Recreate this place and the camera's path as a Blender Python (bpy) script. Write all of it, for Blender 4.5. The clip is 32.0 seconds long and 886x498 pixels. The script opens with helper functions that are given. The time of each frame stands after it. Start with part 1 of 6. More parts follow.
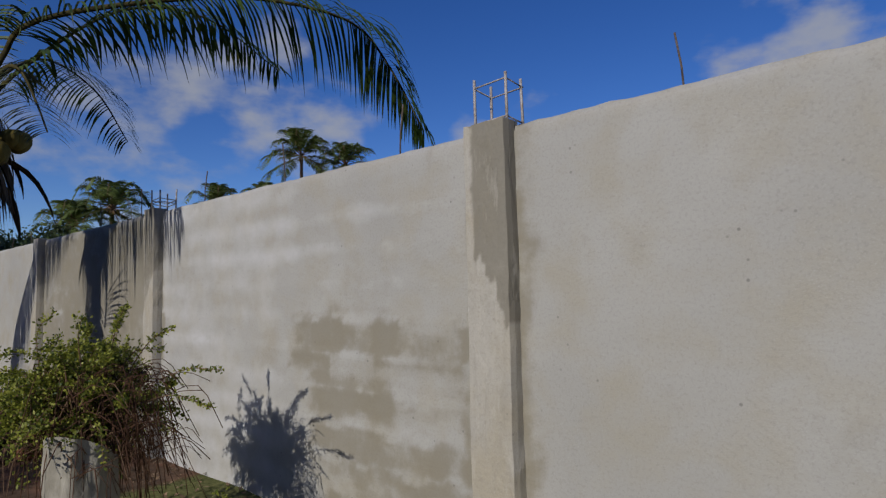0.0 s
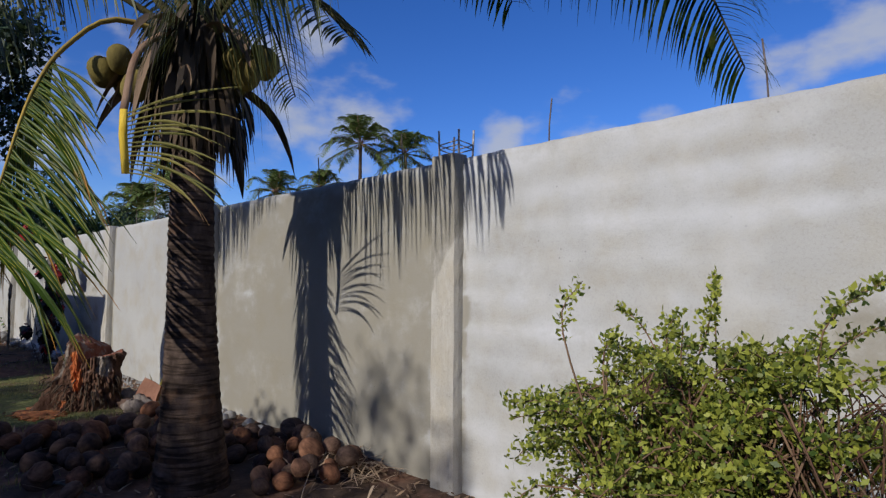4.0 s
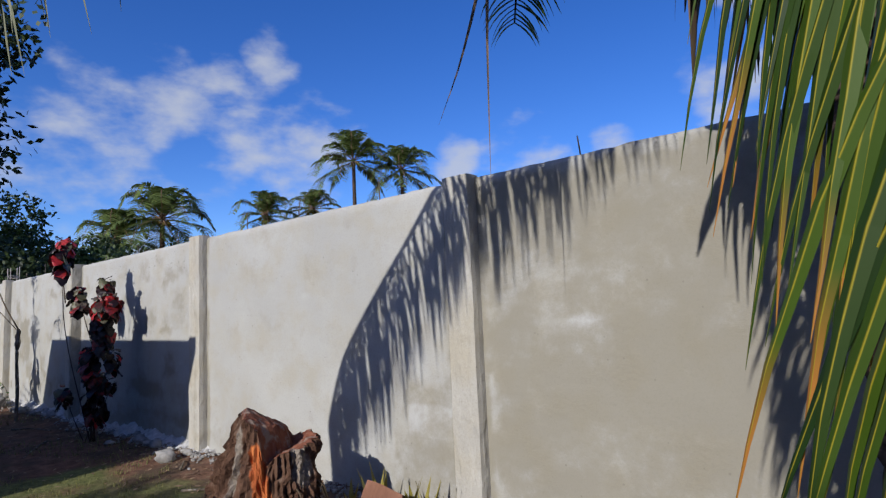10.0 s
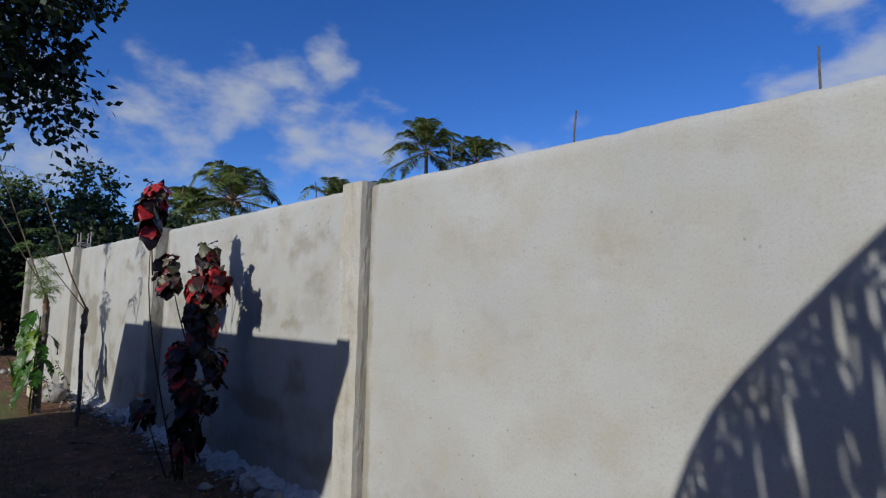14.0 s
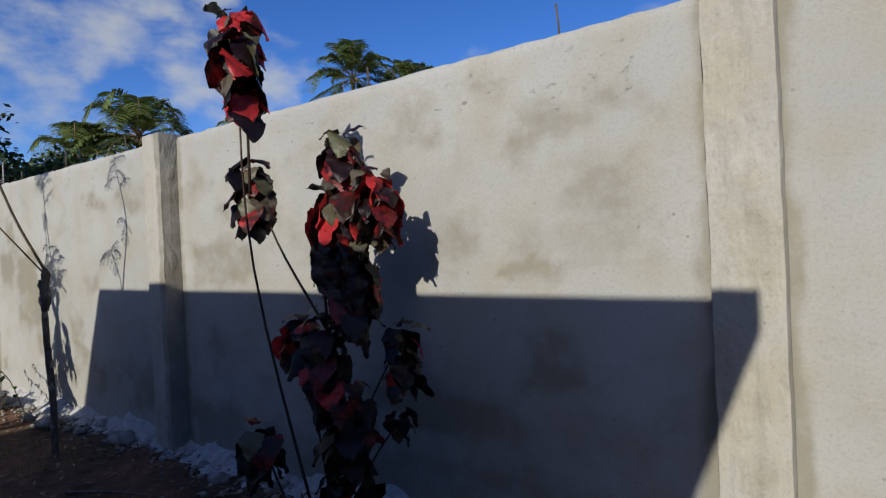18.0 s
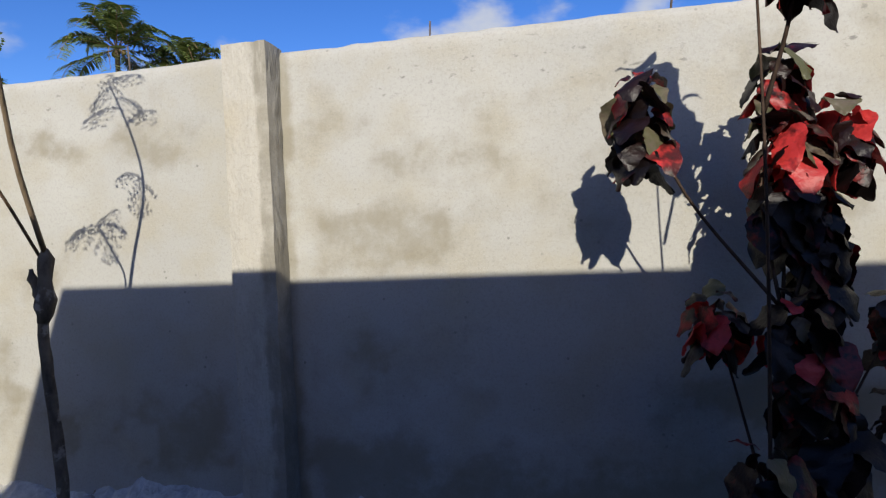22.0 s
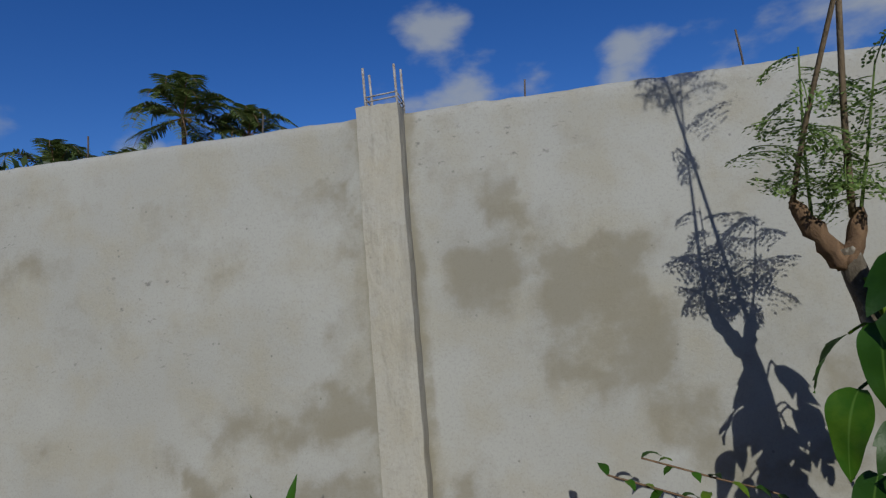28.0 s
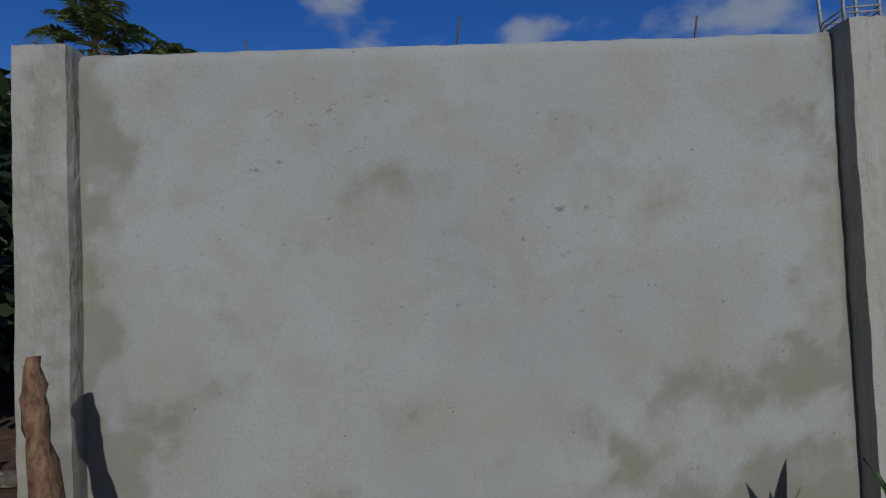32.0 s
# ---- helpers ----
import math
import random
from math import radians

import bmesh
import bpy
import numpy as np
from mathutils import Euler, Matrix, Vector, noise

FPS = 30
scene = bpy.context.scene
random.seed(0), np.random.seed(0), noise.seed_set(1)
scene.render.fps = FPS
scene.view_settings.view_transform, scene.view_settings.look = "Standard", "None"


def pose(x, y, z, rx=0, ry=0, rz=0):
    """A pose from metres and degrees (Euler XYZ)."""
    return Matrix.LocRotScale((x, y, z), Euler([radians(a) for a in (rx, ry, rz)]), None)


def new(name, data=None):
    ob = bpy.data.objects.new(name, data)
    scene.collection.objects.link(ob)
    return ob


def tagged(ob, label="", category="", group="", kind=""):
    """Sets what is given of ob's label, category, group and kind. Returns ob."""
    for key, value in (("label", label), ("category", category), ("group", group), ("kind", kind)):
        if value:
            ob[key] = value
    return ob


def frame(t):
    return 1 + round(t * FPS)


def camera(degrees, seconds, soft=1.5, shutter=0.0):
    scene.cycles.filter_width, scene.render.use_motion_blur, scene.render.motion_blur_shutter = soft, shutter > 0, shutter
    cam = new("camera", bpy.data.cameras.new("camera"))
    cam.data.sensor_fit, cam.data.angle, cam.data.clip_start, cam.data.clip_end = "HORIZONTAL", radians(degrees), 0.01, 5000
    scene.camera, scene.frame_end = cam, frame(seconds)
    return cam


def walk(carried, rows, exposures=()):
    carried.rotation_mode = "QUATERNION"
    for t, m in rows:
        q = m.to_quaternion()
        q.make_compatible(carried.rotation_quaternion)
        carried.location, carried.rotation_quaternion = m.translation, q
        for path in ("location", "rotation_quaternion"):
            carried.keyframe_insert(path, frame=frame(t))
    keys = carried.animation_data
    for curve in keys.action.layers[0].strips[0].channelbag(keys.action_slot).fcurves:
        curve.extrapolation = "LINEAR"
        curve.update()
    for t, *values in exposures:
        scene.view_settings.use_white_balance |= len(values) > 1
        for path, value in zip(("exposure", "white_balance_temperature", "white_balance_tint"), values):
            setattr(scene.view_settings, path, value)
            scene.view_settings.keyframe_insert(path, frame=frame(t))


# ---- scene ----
cam = camera(76.0, 32.0, soft=1.3)
EXPOSURES = (
    (0, -0.77, 6550, 11), (1, -0.62, 6500, 11), (2, -0.32, 6450, 11), (5, -0.22, 6250, 12), (6, -0.02, 6200, 13), (7, -0.08, 6200, 12), (8, 0.15, 6300, 13), (9, 0.12, 6250, 12), (10, -0.02, 6250, 11), (11, -0.22, 6200, 9),
    (14, -0.32, 6200, 8), (17, -0.39, 6550, 7), (18, -0.2, 6600, 7), (19, 0.05, 6700, 6), (20, 0.13, 6800, 6), (23, 0.23, 6950, 8), (24, -0.24, 6950, 5), (25, -0.42, 6900, 3), (28, -0.85, 6300, 5), (30, -1.12, 5900, 7), (31, -1.08, 5800, 6), (32, -1.24, 5850, 6),
)
PATH = [
    (0, pose(-0.052, -2.243, 1.330, 94.05, 1.24, 40.90)),
    (0.5, pose(-0.376, -2.306, 1.324, 94.35, 0.01, 41.77)),
    (1, pose(-0.689, -2.380, 1.314, 94.82, -0.88, 43.88)),
    (1.5, pose(-1.006, -2.462, 1.291, 95.29, -1.39, 45.96)),
    (2, pose(-1.336, -2.527, 1.269, 95.71, -1.19, 47.44)),
    (2.5, pose(-1.695, -2.559, 1.250, 96.16, -0.56, 48.57)),
    (4.5, pose(-3.210, -2.921, 1.240, 92.87, -0.58, 41.70)),
    (5, pose(-3.547, -2.958, 1.219, 92.99, -0.86, 40.63)),
    (5.5, pose(-3.896, -2.973, 1.207, 93.40, -0.32, 40.04)),
    (6, pose(-4.249, -2.968, 1.209, 93.83, 0.60, 39.52)),
    (6.5, pose(-4.583, -2.983, 1.212, 94.09, 1.42, 39.76)),
    (7, pose(-4.913, -3.017, 1.207, 94.45, 2.05, 40.81)),
    (7.5, pose(-5.272, -3.053, 1.200, 94.93, 2.06, 41.92)),
    (8, pose(-5.635, -3.093, 1.210, 95.27, 2.12, 42.63)),
    (8.5, pose(-5.956, -3.123, 1.242, 95.34, 2.57, 42.79)),
    (9, pose(-6.238, -3.132, 1.257, 95.33, 2.87, 42.01)),
    (9.5, pose(-6.514, -3.093, 1.249, 95.72, 2.95, 41.00)),
    (10, pose(-6.825, -2.999, 1.255, 95.87, 2.56, 39.96)),
    (10.5, pose(-7.179, -2.885, 1.273, 95.37, 2.18, 39.09)),
    (11, pose(-7.550, -2.777, 1.274, 94.37, 1.97, 38.92)),
    (11.5, pose(-7.900, -2.684, 1.269, 93.55, 1.40, 39.55)),
    (12, pose(-8.226, -2.618, 1.263, 93.44, 0.25, 40.05)),
    (12.5, pose(-8.528, -2.575, 1.259, 94.40, -0.80, 40.70)),
    (13, pose(-8.840, -2.523, 1.263, 95.86, -1.39, 42.01)),
    (13.5, pose(-9.197, -2.436, 1.273, 96.50, -1.81, 43.19)),
    (14, pose(-9.564, -2.357, 1.280, 96.03, -1.20, 44.42)),
    (14.5, pose(-9.913, -2.318, 1.281, 95.30, 0.16, 46.23)),
    (16.5, pose(-11.535, -2.137, 1.279, 91.12, 3.04, 44.18)),
    (17, pose(-11.807, -2.122, 1.273, 90.62, 2.83, 41.29)),
    (17.5, pose(-12.090, -2.145, 1.268, 90.20, 2.81, 38.63)),
    (18, pose(-12.412, -2.205, 1.252, 89.69, 2.57, 35.26)),
    (18.5, pose(-12.766, -2.275, 1.229, 89.30, 2.82, 31.87)),
    (19, pose(-13.133, -2.321, 1.214, 89.47, 3.60, 29.24)),
    (19.5, pose(-13.502, -2.355, 1.207, 90.19, 4.21, 27.39)),
    (20, pose(-13.851, -2.411, 1.199, 91.09, 4.45, 25.90)),
    (20.5, pose(-14.165, -2.458, 1.194, 91.54, 4.25, 24.28)),
    (21, pose(-14.456, -2.487, 1.192, 91.10, 3.80, 21.48)),
    (21.5, pose(-14.722, -2.503, 1.189, 90.10, 3.21, 16.70)),
    (22, pose(-14.998, -2.507, 1.183, 89.08, 2.57, 10.99)),
    (22.5, pose(-15.337, -2.488, 1.180, 88.18, 2.27, 7.08)),
    (23, pose(-15.706, -2.438, 1.180, 87.61, 2.58, 8.00)),
    (23.5, pose(-16.054, -2.401, 1.190, 87.54, 2.97, 13.49)),
    (24, pose(-16.391, -2.412, 1.204, 87.64, 3.58, 17.49)),
    (24.5, pose(-16.737, -2.464, 1.212, 88.04, 4.34, 19.25)),
    (25, pose(-17.074, -2.526, 1.217, 88.78, 5.06, 20.08)),
    (25.5, pose(-17.397, -2.564, 1.207, 89.80, 5.51, 20.59)),
    (27.5, pose(-18.937, -2.745, 1.107, 95.42, 5.08, 10.63)),
    (28, pose(-19.260, -2.789, 1.111, 95.39, 4.76, 10.15)),
    (28.5, pose(-19.596, -2.830, 1.130, 94.88, 3.93, 9.31)),
    (29, pose(-19.956, -2.835, 1.139, 94.62, 2.30, 8.23)),
    (29.5, pose(-20.305, -2.823, 1.140, 94.57, 0.82, 7.40)),
    (30, pose(-20.646, -2.810, 1.138, 94.45, 0.05, 7.23)),
    (30.5, pose(-20.968, -2.754, 1.133, 94.05, 0.23, 7.60)),
    (31, pose(-21.266, -2.675, 1.121, 93.41, 1.09, 7.27)),
    (31.5, pose(-21.589, -2.597, 1.107, 92.70, 1.85, 4.27)),
    (32, pose(-21.973, -2.500, 1.098, 92.08, 2.30, -1.15)),
]
walk(cam, PATH, EXPOSURES)

# ---- sky and sun ----
SUN_WAY = Vector((-0.19, 1.0, -0.50)).normalized()
sun = new("sun", bpy.data.lights.new("sun", "SUN"))
sun.data.energy, sun.data.angle, sun.data.color = 4.9, radians(0.53), (1.0, 0.955, 0.875)
sun.rotation_mode = "QUATERNION"
sun.rotation_quaternion = SUN_WAY.to_track_quat("-Z", "Y")
sun.location = (0, -20, 15)

world = bpy.data.worlds.new("world")
scene.world = world
world.use_nodes = True
wt = world.node_tree
wt.nodes.clear()
w_out = wt.nodes.new("ShaderNodeOutputWorld")
w_bg = wt.nodes.new("ShaderNodeBackground")
sky = wt.nodes.new("ShaderNodeTexSky")
sky.sky_type = "NISHITA"
sky.sun_disc = False
sky.sun_elevation = math.asin(-SUN_WAY.z)
sky.sun_rotation = math.atan2(-SUN_WAY.x, -SUN_WAY.y)
sky.altitude, sky.air_density, sky.dust_density, sky.ozone_density = 0, 0.75, 0.6, 3.0
w_bg.inputs[1].default_value = 0.076
# fair-weather clouds: soft noise on a flat layer high above
w_co = wt.nodes.new("ShaderNodeTexCoord")


def w_math(op, a, b=None):
    n = wt.nodes.new("ShaderNodeMath")
    n.operation = op
    for i, v in enumerate((a, b)):
        if v is None:
            continue
        if hasattr(v, "links"):
            wt.links.new(v, n.inputs[i])
        else:
            n.inputs[i].default_value = v
    return n.outputs[0]


# cloud puffs: degrees left of the wall's normal, degrees up, half width in degrees
PUFFS = [(72, 18, 6.5), (65, 19, 6), (61, 21, 3), (55.8, 24, 3), (59, 17, 6.5), (52.5, 17.5, 5), (55, 12.6, 5), (12.4, 19.5, 3.5), (8, 19, 4.5),
         (13.4, 16.6, 3), (31, 13.5, 5), (38, 14.4, 3), (5, 21, 4), (0, 19, 4), (-11, 21, 4), (-20, 20, 5), (-31, 23, 7), (70, 10, 8), (82, 16, 8),
         (22, 15, 2.5), (9, 24.5, 4), (-45, 18, 9), (100, 20, 10), (-80, 22, 10)]
w_nrm = wt.nodes.new("ShaderNodeVectorMath")
w_nrm.operation = "NORMALIZE"
wt.links.new(w_co.outputs["Generated"], w_nrm.inputs[0])
best = -2.0
for az, el, half in PUFFS:
    d = wt.nodes.new("ShaderNodeVectorMath")
    d.operation = "DOT_PRODUCT"
    a, e = radians(az), radians(el)
    d.inputs[1].default_value = (-math.sin(a) * math.cos(e), math.cos(a) * math.cos(e), math.sin(e))
    wt.links.new(w_nrm.outputs[0], d.inputs[0])
    k = 1 - math.cos(radians(half))
    v = wt.nodes.new("ShaderNodeMath")
    v.operation = "MULTIPLY_ADD"
    wt.links.new(d.outputs["Value"], v.inputs[0])
    v.inputs[1].default_value, v.inputs[2].default_value = 1 / k, 1 - 1 / k
    best = w_math("MAXIMUM", v.outputs[0], best)
w_map = wt.nodes.new("ShaderNodeMapping")
w_map.inputs["Scale"].default_value = (1.0, 1.0, 1.9)
wt.links.new(w_nrm.outputs[0], w_map.inputs[0])
w_n1 = wt.nodes.new("ShaderNodeTexNoise")
w_n1.inputs["Scale"].default_value = 8.5
w_n1.inputs["Detail"].default_value = 7.0
w_n1.inputs["Roughness"].default_value = 0.52
wt.links.new(w_map.outputs[0], w_n1.inputs["Vector"])
thick = w_math("ADD", w_math("MULTIPLY", best, 0.42), w_math("MULTIPLY", w_math("SUBTRACT", w_n1.outputs["Fac"], 0.5), 2.1))
w_ramp = wt.nodes.new("ShaderNodeValToRGB")
w_ramp.color_ramp.elements[0].position, w_ramp.color_ramp.elements[1].position = 0.06, 0.72
w_ramp.color_ramp.elements[0].color, w_ramp.color_ramp.elements[1].color = (0, 0, 0, 1), (1, 1, 1, 1)
w_ramp.color_ramp.interpolation = "EASE"
wt.links.new(thick, w_ramp.inputs[0])
w_hsv = wt.nodes.new("ShaderNodeHueSaturation")
w_hsv.inputs["Saturation"].default_value = 1.28
w_hsv.inputs["Hue"].default_value = 0.516
w_hsv.inputs["Value"].default_value = 2.25
wt.links.new(sky.outputs[0], w_hsv.inputs["Color"])
w_mix = wt.nodes.new("ShaderNodeMixRGB")
w_mix.inputs[2].default_value = (7.4, 7.7, 8.3, 1)
wt.links.new(w_math("MULTIPLY", w_ramp.outputs[0], 0.78), w_mix.inputs[0])
wt.links.new(w_hsv.outputs[0], w_mix.inputs[1])
wt.links.new(w_mix.outputs[0], w_bg.inputs[0])
wt.links.new(w_bg.outputs[0], w_out.inputs[0])

# ---- materials ----
class Mat:
    """A small builder of node materials round one principled shader."""

    def __init__(self, name, rough=0.8, metal=0.0, spec=0.3):
        self.m = bpy.data.materials.new(name)
        self.m.use_nodes = True
        self.t = self.m.node_tree
        self.b = self.t.nodes["Principled BSDF"]
        self.b.inputs["Roughness"].default_value = rough
        self.b.inputs["Metallic"].default_value = metal
        self.b.inputs["Specular IOR Level"].default_value = spec
        self.co = self.t.nodes.new("ShaderNodeTexCoord").outputs["Object"]

    def put(self, sock, v):
        if hasattr(v, "links"):
            self.t.links.new(v, sock)
        elif isinstance(v, tuple):
            sock.default_value = (*v, 1) if len(v) == 3 and len(sock.default_value) == 4 else v
        else:
            sock.default_value = v

    def noise(self, scale, detail=4, rough=0.55, stretch=None, co=None):
        n = self.t.nodes.new("ShaderNodeTexNoise")
        n.inputs["Scale"].default_value, n.inputs["Detail"].default_value = scale, detail
        n.inputs["Roughness"].default_value = rough
        v = co or self.co
        if stretch:
            mp = self.t.nodes.new("ShaderNodeMapping")
            mp.inputs["Scale"].default_value = stretch
            self.t.links.new(v, mp.inputs[0])
            v = mp.outputs[0]
        self.t.links.new(v, n.inputs["Vector"])
        return n.outputs["Fac"]

    def voronoi(self, scale, feature="F1", out="Distance"):
        n = self.t.nodes.new("ShaderNodeTexVoronoi")
        n.feature = feature
        n.inputs["Scale"].default_value = scale
        self.t.links.new(self.co, n.inputs["Vector"])
        return n.outputs[out]

    def attr(self, name):
        n = self.t.nodes.new("ShaderNodeAttribute")
        n.attribute_name = name
        return n.outputs["Fac"]

    def each(self):
        return self.t.nodes.new("ShaderNodeObjectInfo").outputs["Random"]

    def island(self):
        return self.t.nodes.new("ShaderNodeNewGeometry").outputs["Random Per Island"]

    def ramp(self, v, *stops):
        n = self.t.nodes.new("ShaderNodeValToRGB")
        e = n.color_ramp.elements
        while len(e) < len(stops):
            e.new(0.5)
        for k, (p, c) in zip(e, stops):
            k.position = p
            k.color = (*c, 1) if isinstance(c, tuple) else (c, c, c, 1)
        self.t.links.new(v, n.inputs[0])
        return n.outputs[0]

    def math(self, op, a, b):
        n = self.t.nodes.new("ShaderNodeMath")
        n.operation = op
        self.put(n.inputs[0], a)
        self.put(n.inputs[1], b)
        return n.outputs[0]

    def mix(self, f, a, b, kind="MIX"):
        n = self.t.nodes.new("ShaderNodeMixRGB")
        n.blend_type = kind
        for s, v in zip(n.inputs, (f, a, b)):
            self.put(s, v)
        return n.outputs[0]

    def bump(self, h, strength=0.3, dist=0.01):
        n = self.t.nodes.new("ShaderNodeBump")
        n.inputs["Strength"].default_value, n.inputs["Distance"].default_value = strength, dist
        self.t.links.new(h, n.inputs["Height"])
        old = self.b.inputs["Normal"].links
        if old:
            self.t.links.new(old[0].from_socket, n.inputs["Normal"])
        self.t.links.new(n.outputs[0], self.b.inputs["Normal"])

    def done(self, colour, rough=None, thin=None):
        self.put(self.b.inputs["Base Color"], colour)
        if rough is not None:
            self.put(self.b.inputs["Roughness"], rough)
        if thin:  # leaves let light through
            tr = self.t.nodes.new("ShaderNodeBsdfTranslucent")
            self.put(tr.inputs[0], colour)
            mx = self.t.nodes.new("ShaderNodeMixShader")
            mx.inputs[0].default_value = thin
            out = self.t.nodes["Material Output"]
            self.t.links.new(self.b.outputs[0], mx.inputs[1])
            self.t.links.new(tr.outputs[0], mx.inputs[2])
            self.t.links.new(mx.outputs[0], out.inputs[0])
        return self.m


def plaster(name, light, damp_c, brushed=False):
    k = Mat(name, 0.9, spec=0.2)

    def tone(f):
        return tuple(min(1, c * f) for c in light)

    cloud = k.noise(0.9, 3, 0.5)
    blotch = k.noise(3.4, 4, 0.55)
    fine = k.noise(75, 4, 0.7)
    grain = k.noise(150, 2, 0.6)
    base = k.ramp(cloud, (0.32, tone(0.92)), (0.68, tone(1.07)))
    warm = (light[0] * 0.93, light[1] * 0.87, light[2] * 0.74)
    base = k.mix(k.ramp(blotch, (0.44, 0.0), (0.66, 0.65)), base, warm)
    base = k.mix(k.ramp(k.noise(2.3, 5, 0.6), (0.55, 0.0), (0.75, 0.4)), base, tone(1.14))
    base = k.mix(k.ramp(fine, (0.28, 0.42), (0.50, 0.0)), base, tone(0.62))
    base = k.mix(k.ramp(grain, (0.58, 0.0), (0.75, 0.28)), base, tone(1.25))
    # the dark inside the pits is shade put into the colour
    specks = k.ramp(k.voronoi(14), (0.06, 1.0), (0.11, 0.0))
    specks = k.mix(k.attr("pits"), specks, k.ramp(k.noise(24, 3, 0.6, (0.55, 1.0, 1.0)), (0.62, 0.0), (0.70, 1.0)))
    rare = k.math("MAXIMUM", k.ramp(k.noise(2.7, 3, 0.6), (0.50, 0.0), (0.60, 0.75)), k.math("MULTIPLY", k.attr("pits"), 0.8))
    base = k.mix(k.math("MULTIPLY", specks, rare), base, tone(0.45))
    chalk = k.ramp(k.math("ADD", k.attr("chalk"), k.math("MULTIPLY", k.math("SUBTRACT", k.noise(4, 5, 0.6), 0.5), 0.8)), (0.25, 0.0), (0.75, 1.0))
    base = k.mix(k.math("MULTIPLY", chalk, 0.6), base, (0.57, 0.58, 0.60))
    edge = k.math("MULTIPLY", k.math("SUBTRACT", k.noise(5.0, 6, 0.68), 0.5), 1.0)
    damp = k.math("ADD", k.attr("damp"), edge)
    wet = k.ramp(damp, (0.22, 0.0), (0.70, 1.0))
    col = k.mix(k.math("MULTIPLY", wet, 0.6), base, damp_c)
    crisp = k.math("ADD", damp, k.math("MULTIPLY", k.math("SUBTRACT", k.noise(22, 5, 0.7), 0.5), 0.3))
    col = k.mix(k.ramp(crisp, (0.40, 0.0), (0.60, 0.30)), col, damp_c)
    k.bump(k.noise(110, 4, 0.75), 0.2, 0.003)
    k.bump(k.noise(20, 5, 0.62), 0.05, 0.010)
    k.bump(k.noise(5, 3, 0.5), 0.15, 0.02)
    k.bump(k.math("MULTIPLY", specks, rare), -0.6, 0.006)
    k.bump(k.math("MULTIPLY", k.noise(38, 5, 0.7), k.ramp(k.noise(1.7, 3, 0.6), (0.50, 0.0), (0.62, 1.0))), 0.3, 0.010)
    if brushed:
        col = k.mix(k.ramp(k.noise(24, 5, 0.65, (1.0, 1.0, 0.14)), (0.54, 0.0), (0.68, 0.26)), col, tone(0.55))
        col = k.mix(k.ramp(k.noise(17, 5, 0.7, (1.0, 1.0, 0.22)), (0.57, 0.0), (0.65, 0.28)), col, tone(1.22))
        k.bump(k.noise(15, 5, 0.6, (1.0, 1.0, 0.3)), 0.5, 0.012)
        k.bump(k.ramp(k.noise(5, 4, 0.6, (1.0, 1.0, 0.5)), (0.48, 0.0), (0.56, 1.0)), 0.5, 0.008)
    return k.done(col, k.ramp(wet, (0, 0.92), (1, 0.8)))


M_WALL = plaster("wall_plaster", (0.371, 0.366, 0.346), (0.212, 0.188, 0.136))
M_POST = plaster("post_concrete", (0.405, 0.385, 0.342), (0.17, 0.155, 0.12), True)


def m_rust():
    k = Mat("rebar_steel", 0.75, 0.35)
    return k.done(k.ramp(k.noise(60, 4), (0.4, (0.46, 0.44, 0.43)), (0.7, (0.25, 0.19, 0.15))))


M_REBAR = m_rust()


def m_ground():
    k = Mat("lawn_and_soil", 0.95, spec=0.1)
    a = k.noise(0.7, 6, 0.62)
    f = k.noise(22, 5, 0.7)
    grass = k.ramp(f, (0.3, (0.060, 0.072, 0.022)), (0.7, (0.20, 0.20, 0.078)))
    soil = k.ramp(k.noise(6, 6, 0.7), (0.3, (0.05, 0.034, 0.023)), (0.7, (0.15, 0.10, 0.068)))
    k.bump(f, 0.6, 0.03)
    worn = k.math("ADD", k.attr("bare"), k.math("MULTIPLY", k.math("SUBTRACT", a, 0.5), 2.6))
    red = k.ramp(k.noise(9, 5, 0.65), (0.35, (0.10, 0.05, 0.032)), (0.65, (0.26, 0.14, 0.09)))
    red = k.mix(k.ramp(k.attr("bare"), (1.4, 0.0), (1.8, 1.0)), red, k.ramp(k.noise(9, 5, 0.65), (0.35, (0.34, 0.20, 0.13)), (0.65, (0.52, 0.34, 0.24))))
    soil = k.mix(k.math("MAXIMUM", k.ramp(k.noise(1.6, 4, 0.6), (0.44, 0.0), (0.58, 0.8)), k.ramp(k.attr("bare"), (1.2, 0.0), (1.6, 1.0))), soil, red)
    return k.done(k.mix(k.ramp(worn, (0.15, 0.0), (0.55, 1.0)), grass, soil))


M_GROUND = m_ground()


def m_leaf(name, c0, c1, rough=0.45, thin=0.3, spec=0.4, yellow=None):
    k = Mat(name, rough, spec=spec)
    v = k.math("ADD", k.math("MULTIPLY", k.island(), 0.7), k.math("MULTIPLY", k.noise(7, 3), 0.3))
    col = k.ramp(v, (0.15, c0), (0.75, c1))
    if yellow:
        col = k.mix(k.ramp(k.noise(4, 4, 0.7), (0.56, 0.0), (0.72, 1.0)), col, yellow)
    return k.done(col, thin=thin)


